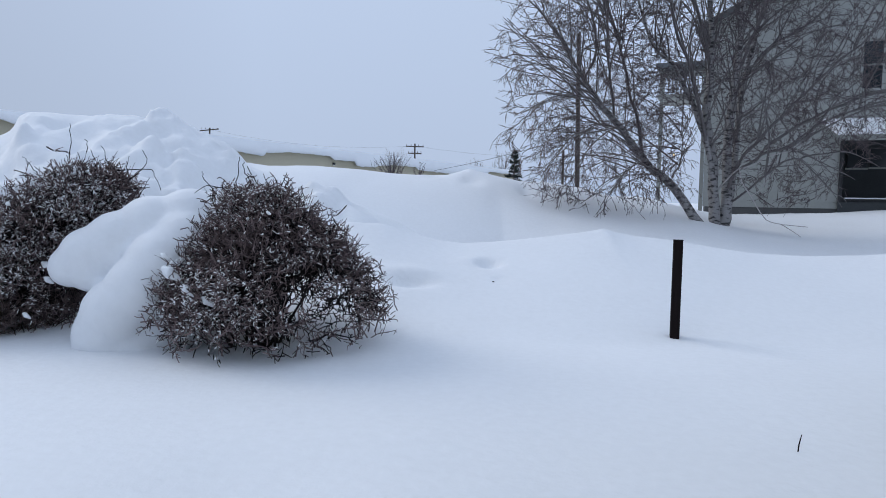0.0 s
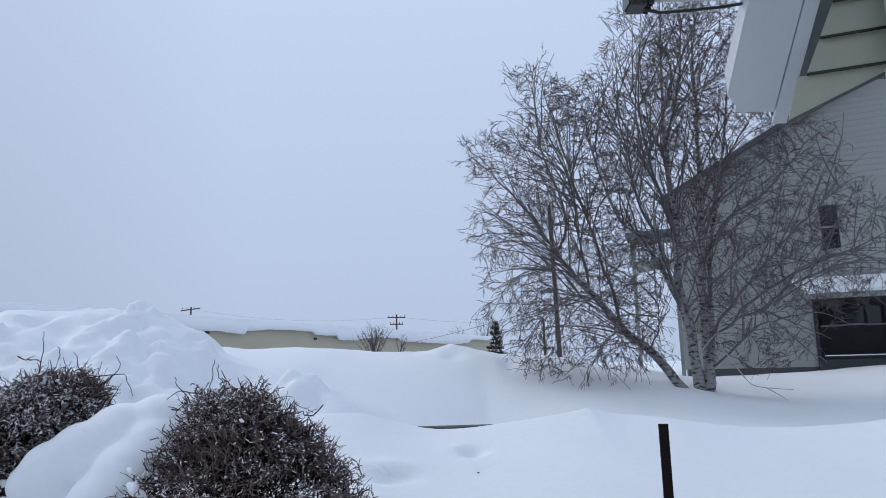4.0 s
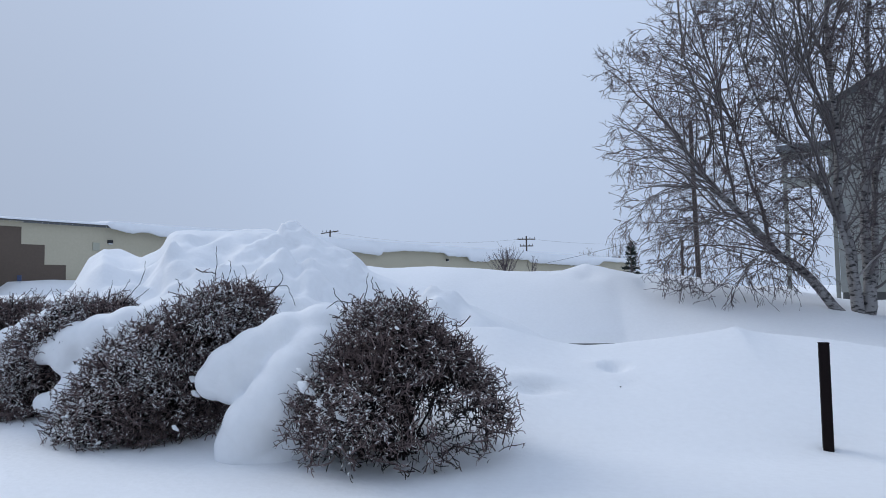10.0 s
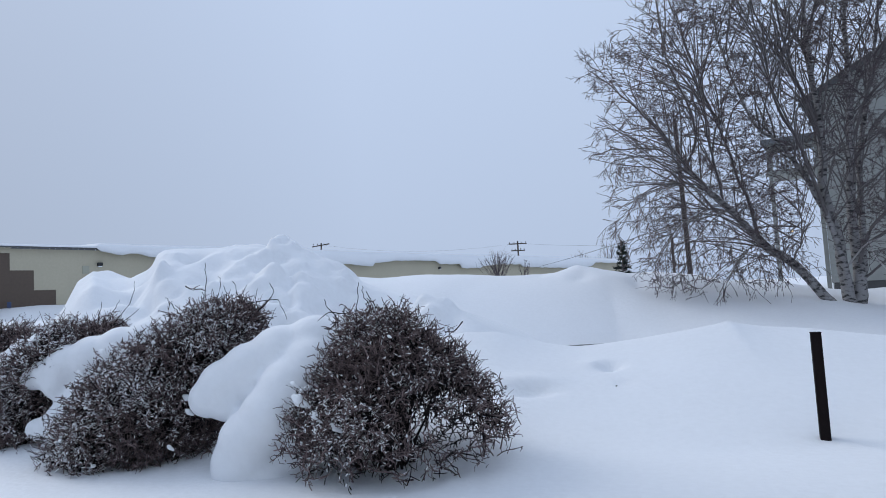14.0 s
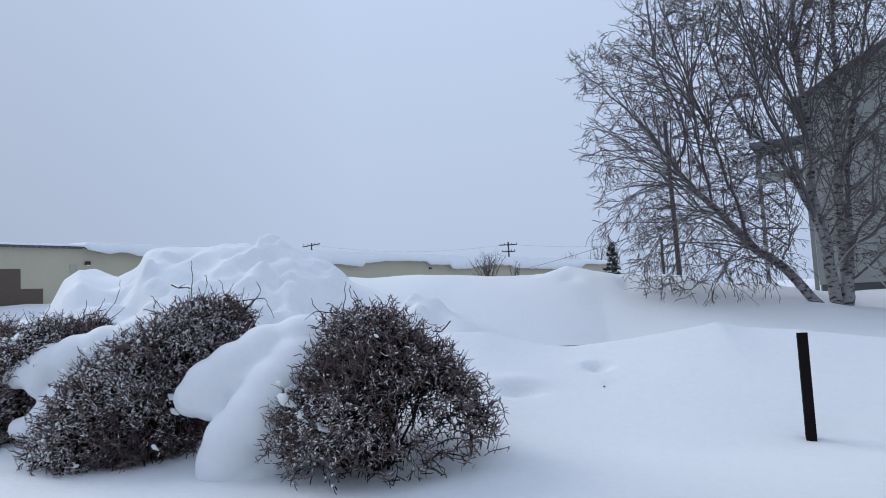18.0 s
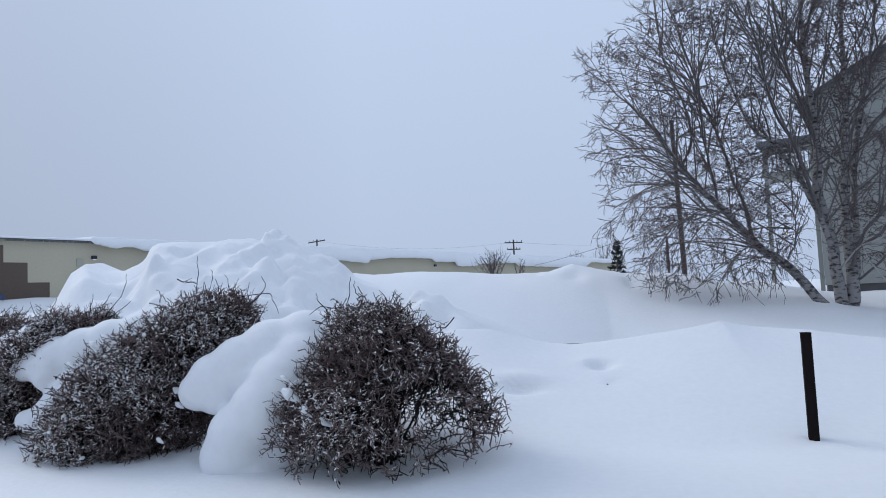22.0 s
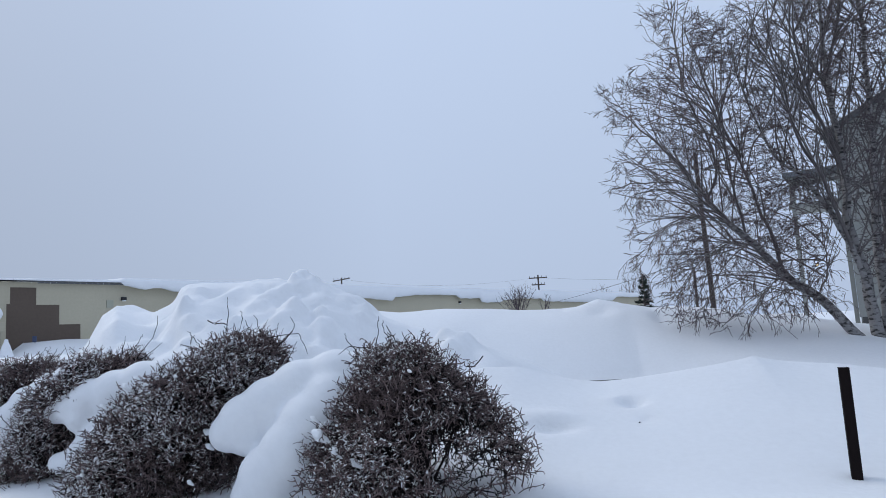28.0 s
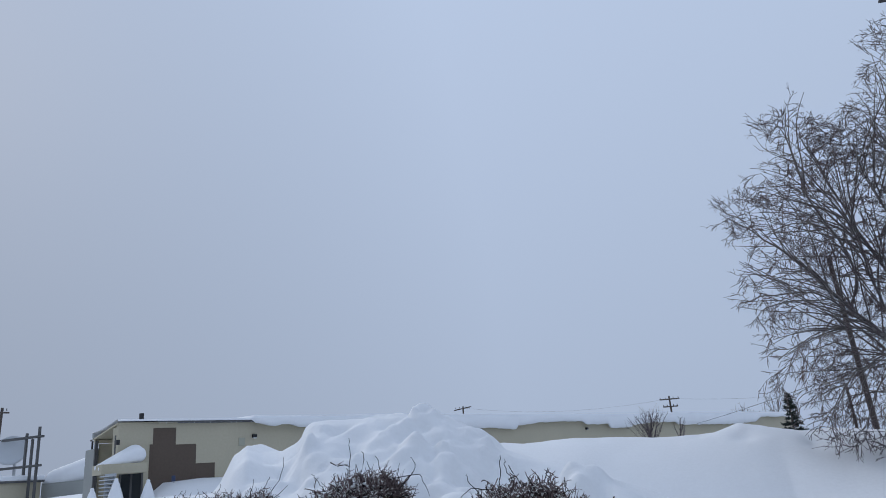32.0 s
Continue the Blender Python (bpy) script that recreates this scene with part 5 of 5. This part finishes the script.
# end entrance: canopy with snow, doors, open porch under the roof's end
part("canopy", boxes(((-8.8, -1.4, 2.78), (-6.6, 0.0, 3.25)), bevel=0.02), BEIGE, hall, "beige entrance canopy")
snow_blob("canopy_snow", [(-6.95 - 0.25 * k, -0.45, 3.72 - 0.085 * k, 0.5 - 0.045 * k, 1.0) for k in range(8)] + [(-7.0 - 0.25 * k, -1.0, 3.66 - 0.085 * k, 0.45 - 0.045 * k, 0.95) for k in range(8)], hall, "snow heaped on the canopy", 0.09)
dr = part("entrance_door", boxes(((-7.5, -0.06, 0.9), (-7.4, 0.0, 3.0)), ((-6.95, -0.06, 0.9), (-6.85, 0.0, 3.0)), ((-6.4, -0.06, 0.9), (-6.3, 0.0, 3.0)), ((-7.4, -0.06, 2.9), (-6.4, 0.0, 3.0))), FOUND, hall, "dark-framed glass entrance doors")
for x0, x1 in ((-7.4, -6.95), (-6.85, -6.4)):
    part("pane", boxes(((x0, -0.03, 0.9), (x1, -0.01, 2.9))), GLASS, dr)
part("porch_screen", boxes(((-7.4, 3.72, 0.2), (-4.62, 3.8, 4.6))), BEIGE, hall)
part("porch_beam", boxes(((-7.7, 3.5, 4.62), (-4.62, 3.7, 4.80))), BEIGE, hall)
part("porch_back", boxes(((-4.62, 0.3, 0.2), (-4.6, 5.0, 5.2))), BEIGE, hall)
for px, py in ((-7.6, 3.55), (-7.6, 0.35), (-5.4, 3.55)):
    part("porch_post", boxes(((px - 0.08, py - 0.08, 0.4), (px + 0.08, py + 0.08, 4.75)), bevel=0.01), FOUND, hall, "dark porch post")
part("porch_rail", boxes(((-7.65, 0.4, 3.2), (-7.55, 3.5, 3.3))), FOUND, hall)
# grey in place of beige puts the porch's shade into the wall colour
part("side_wall", boxes(((-7.65, 3.7, 0.2), (-7.4, 5.2, 4.35))), GREYW, hall, "end wall by the porch, its shade put into a grey colour")
part("vent_pipe", rod(rod(bmesh.new(), (-7.5, 4.6, 4.3), (-7.5, 4.6, 4.9), 0.05), (-7.5, 4.6, 4.88), (-7.5, 4.95, 4.88), 0.05), BLACK, hall)
part("roof_vent", boxes(((-6.62, -0.1, 5.44), (-6.42, 0.1, 5.84)), bevel=0.03), BLACK, hall, "small black roof vent")
part("door_lamp", boxes(((-7.72, -0.02, 4.25), (-7.55, 0.12, 4.5)), bevel=0.02), BLACK, hall)

# a small blue sign by the stepped wall
sign = thing("sign_post", "small blue sign on a short post by the brown wall", "sign", (-26.7, 33.5, 0))
part("post", rod(bmesh.new(), (0, 0, 0.5), (0, 0, 2.3), 0.03, sides=8), STEEL, sign)
part("plate", boxes(((-0.12, -0.05, 2.25), (0.12, -0.03, 2.55)), bevel=0.006), BLUE, sign, "plain blue plate")

# snow-capped bollards by the entrance
for bx, by, h in ((-26.2, 29.0, 2.65), (-25.5, 30.3, 2.5), (-27.3, 28.7, 2.3)):
    bo = thing("bollard", "entrance bollard buried in a cone of snow", "bollard", (bx, by, 0), "bollards by the entrance")
    part("shaft", rod(bmesh.new(), (0, 0, 0.4), (0, 0, h - 0.5), 0.14, sides=12), FOUND, bo)
    snow_blob("snow_cap", [(0, 0, h - 0.2 - 0.25 * k, 0.12 + 0.07 * k) for k in range(6)], bo, "pointed cap of snow", 0.07)

# ---- dish, frame and sheds past the long building ----
dish = thing("satellite_dish", "large pale round satellite dish on a steel frame", "dish", (-52.8, 45.0, 0))
bm = bmesh.new()
bmesh.ops.create_uvsphere(bm, u_segments=28, v_segments=14, radius=1.0)
bmesh.ops.delete(bm, geom=[v for v in bm.verts if v.co.z > -0.45], context="VERTS")
bmesh.ops.transform(bm, matrix=pose(0.2, 0.0, 6.0, 80, 0, 42) @ Matrix.Translation((0, 0, 0.8)) @ Matrix.Diagonal((1.5, 1.5, 0.8, 1)), verts=bm.verts)
bmesh.ops.solidify(bm, geom=bm.faces, thickness=0.05)
part("reflector", bm, WHITE, dish, "pale grey reflector", True)
part("mast", rod(bmesh.new(), (0.2, 0.4, 0.8), (0.2, 0.4, 5.6), 0.12), STEEL, dish)
fr = thing("steel_frame", "dark grey steel frame with rails beside the dish", "frame", (-50.2, 44.5, 0))
for px, h in ((-3.2, 6.9), (-0.3, 7.2), (0.35, 6.7), (1.0, 7.6)):
    part("upright", boxes(((px - 0.08, -0.08, 0.8), (px + 0.08, 0.08, h)), bevel=0.01), FOUND, fr)
for pz in (6.75, 4.55):
    part("rail", boxes(((-4.5, -0.14, pz), (1.4, 0.14, pz + 0.18)), bevel=0.01), FOUND, fr)
shed = thing("shed", "low grey-beige shed with snow on its roof", "shed", (-52.5, 42.0, 0))
part("wall", boxes(((-3.5, 0, 0.6), (2.2, 4, 3.45))), BEIGE, shed)
part("eave", boxes(((-3.7, -0.2, 3.45), (2.4, 4.2, 3.58))), FOUND, shed)
part("roof_snow", boxes(((-3.7, -0.2, 3.58), (2.4, 4.2, 4.0)), bevel=0.14), SNOW, shed)
part("vent", boxes(((-0.4, -0.05, 2.75), (0.1, 0.0, 2.95)), bevel=0.01), BROWN, shed)
shed = thing("shed", "low grey-beige shed deep under rounded snow", "shed", (-47.2, 46.0, 0))
part("wall", boxes(((-3.0, 0, 0.6), (3.2, 5, 3.3))), GREYW, shed)
snow_blob("roof_snow", [(-2.6 + 0.75 * k, 1.3 + 0.9 * j, 3.35 + 0.16 * k, 1.25, 0.9) for k in range(8) for j in range(3)], shed, "thick rounded roof snow", 0.2)
chairs = thing("stacked_chairs", "stack of white plastic garden chairs by the entrance", "chairs", (-27.3, 29.6, 0))
for k in range(8):
    part("chair", boxes(((-0.28, -0.28, 1.45 + k * 0.17), (0.28, 0.28, 1.50 + k * 0.17)), m=pose(0, 0, 0, 0, 0, 20), bevel=0.015), WHITE, chairs)
    part("chair_back", boxes(((-0.28, 0.24, 1.50 + k * 0.17), (0.28, 0.28, 1.60 + k * 0.17)), m=pose(0, 0, 0, 0, 0, 20), bevel=0.012), WHITE, chairs)
part("chair_leg", boxes(((-0.27, -0.27, 0.6), (-0.22, -0.22, 1.46)), ((0.22, -0.27, 0.6), (0.27, -0.22, 1.46)), ((-0.27, 0.22, 0.6), (-0.22, 0.27, 1.46)), ((0.22, 0.22, 0.6), (0.27, 0.27, 1.46)), m=pose(0, 0, 0, 0, 0, 20)), WHITE, chairs)

# ---- poles and wires ----


def crossarm_pole(label, at, height, arms, lean=0.0, r=0.14):
    ob = thing("utility_pole", label, "utility pole", at, "utility poles")
    part("shaft", rod(bmesh.new(), (0, 0, -1.0), (lean * height, 0, height), r, r * 0.75, 10), POLEW, ob)
    for z, w, a in arms:
        part("crossarm", boxes(((-w / 2, -0.06, -0.07), (w / 2, 0.06, 0.07)), m=pose(lean * z, -0.14, z, 0, a, 15), bevel=0.01), POLEW, ob)
        for sx in (-0.45, -0.2, 0.2, 0.45):
            part("insulator", rod(bmesh.new(), (lean * z + sx * w, -0.14, z + 0.07), (lean * z + sx * w, -0.14, z + 0.27), 0.05, 0.03, 8), FOUND, ob)
    return ob


crossarm_pole("distant wooden utility pole with two crossarms", (-3.48, 95.0, 0.9), 7.6, ((7.2, 2.4, 0), (6.3, 1.8, 0)))
crossarm_pole("distant leaning utility pole with one crossarm", (-30.9, 95.0, 0.9), 9.2, ((8.9, 2.4, -8),), 0.04)
crossarm_pole("weathered wooden utility pole rising behind the birches", (6.3, 34.0, 0.9), 7.9, (), -0.02, 0.12)
crossarm_pole("thin short pole standing in the snow behind the bank", (5.7, 34.6, 0.9), 2.7, (), 0, 0.07)
crossarm_pole("distant utility pole beside the sheds", (-55.6, 46.0, 0.8), 9.0, ((8.6, 1.6, 6),), 0.02)


def wire(label, a, b, sag, r=0.02):
    t = np.linspace(0, 1, 24)[:, None]
    P = np.array(a) * (1 - t) + np.array(b) * t
    P[:, 2] -= sag * 4 * (t * (1 - t))[:, 0]
    v, q = tubes(P[None], np.full((1, 24), r), 4)
    ob = part("overhead_wire", np_mesh(v, q, BLACK), BLACK)
    return tagged(ob, label, "wire", "overhead wires")


wire("thin overhead wire between distant poles", (-30.6, 95, 9.9), (-3.5, 95, 8.2), 1.0, 0.007)
wire("thin overhead wire between distant poles", (-3.5, 95, 8.2), (26, 97, 8.0), 1.0, 0.007)
wire("service cable running to the pole behind the birches", (-0.5, 60, 3.6), (6.2, 34, 4.2), 0.1, 0.013)
wire("service cable running on from the pole to the house", (6.2, 34, 4.2), (9.0, 30, 3.8), 0.1, 0.013)

# ---- a sliver of bare road in the ploughed way ----
road = part("road", boxes(((-0.4, 17.3, 0.02), (1.6, 17.75, 0.228))), FOUND)
tagged(road, "sliver of bare dark asphalt in the ploughed snow", "road", kind="structure")

# ---- small spruce and far bare trees ----
sp = thing("spruce_tree", "small dark spruce poking out of the snow bank", "tree", (2.65, 27.0, gz(2.65, 27.0)))
top = 2.98 - gz(2.65, 27.0)
part("trunk", rod(bmesh.new(), (0, 0, -0.3), (0, 0, top - 0.1), 0.05, 0.012, 8), POLEW, sp)
r = np.random.default_rng(5)
n = 120
hgt = (np.round(r.uniform(0.0, 1, n) * 11) / 11 * 0.96 + 0.02) + r.uniform(-0.015, 0.015, n)
ang = r.uniform(0, 2 * math.pi, n)
ln = (0.46 * (1 - hgt) ** 0.9 + 0.04) * r.uniform(0.55, 1.25, n)
st = np.stack([0 * hgt, 0 * hgt, hgt * top], -1)
dr_ = np.stack([np.cos(ang), np.sin(ang), r.uniform(-0.35, 0.15, n)], -1)
B = st[:, None] + dr_[:, None] * ln[:, None, None] * np.linspace(0, 1, 4)[None, :, None]
B[:, :, 2] += (np.linspace(0, 1, 4) ** 2 * 0.05)[None]
pieces = [tubes(B, np.array([0.015, 0.028, 0.026, 0.006])[None].repeat(n, 0), 4)]
s, t, idx, f = along(r, B, 9, 0.2, 1)
W = grow(r, s, fork(r, t, np.full(len(s), 0.7), 0), np.full(len(s), 0.11), 3, np.full(len(s), -0.2), 0.1)
pieces.append(tubes(W, np.array([0.018, 0.014, 0.004])[None].repeat(len(W), 0), 3))
v, q = joined(pieces)
part("crown", np_mesh(v, q, SPRUCE, False), SPRUCE, sp, "dark green needled boughs")
v, q = tubes(B[::8] + np.array([0, 0, 0.035]), np.array([0.005, 0.024, 0.022, 0.005])[None].repeat(len(B[::8]), 0), 4)
tagged(part("snow_on_boughs", np_mesh(v, q, FROST), FROST, sp), kind="stuff")


def far_tree(label, at, height, spread, seed, count=34, thick=1.0):
    rr = np.random.default_rng(seed)
    ob = thing("bare_tree", label, "tree", at, "distant bare trees")
    n = count
    st = np.zeros((n, 3))
    st[:, 2] = rr.uniform(0, 0.45, n) * height
    a = rr.uniform(0, 2 * math.pi, n)
    el = rr.uniform(0.9, 1.45, n)
    d = np.stack([np.cos(a) * np.cos(el), np.sin(a) * np.cos(el), np.sin(el)], -1)
    d[:, :2] *= spread
    d /= np.linalg.norm(d, axis=1, keepdims=True)
    L = (height - st[:, 2]) * rr.uniform(0.75, 1.0, n)
    B = grow(rr, st, d, L, 7, np.full(n, 0.3), 0.07)
    v, q = joined([tubes(B, (np.linspace(0.05, 0.014, 7) * thick)[None].repeat(n, 0), 4), tubes(np.array([[(0, 0, -1.5), (0, 0, 0.3), (0.02, 0, height * 0.5)]]), np.array([[0.1, 0.09, 0.05]]) * thick, 6)])
    part("trunk", np_mesh(v, q, BIRCH), BIRCH, ob)
    s, t, idx, f = along(rr, B, 11, 0.2, 1.0)
    W = grow(rr, s, fork(rr, t, rr.uniform(0.4, 0.9, len(s)), 0.1), rr.uniform(0.2, 0.5, len(s)) * height / 3, 4, np.full(len(s), 0.2), 0.08)
    v, q = tubes(W, (np.linspace(0.016, 0.008, 4) * thick)[None].repeat(len(W), 0), 3)
    part("crown", np_mesh(v, q, BIRCH, False), BIRCH, ob, "bare brown twigs")
    return ob


far_tree("small bare bushy tree in front of the long building", (-3.3, 50.0, 1.6), 3.0, 1.25, 51, 34, 0.45)
far_tree("small bare sapling in front of the long building", (-1.6, 52.0, 1.6), 2.3, 0.8, 52, 7, 0.6)
for k, (fx, fy, fh) in enumerate(((6.0, 110, 6.5), (9.5, 112, 8.0), (11.5, 108, 7.0), (-60, 70, 5.0))):
    far_tree("faint bare tree in the misty distance", (fx, fy, 0.9), fh, 0.7, 60 + k, 12, 1.0)
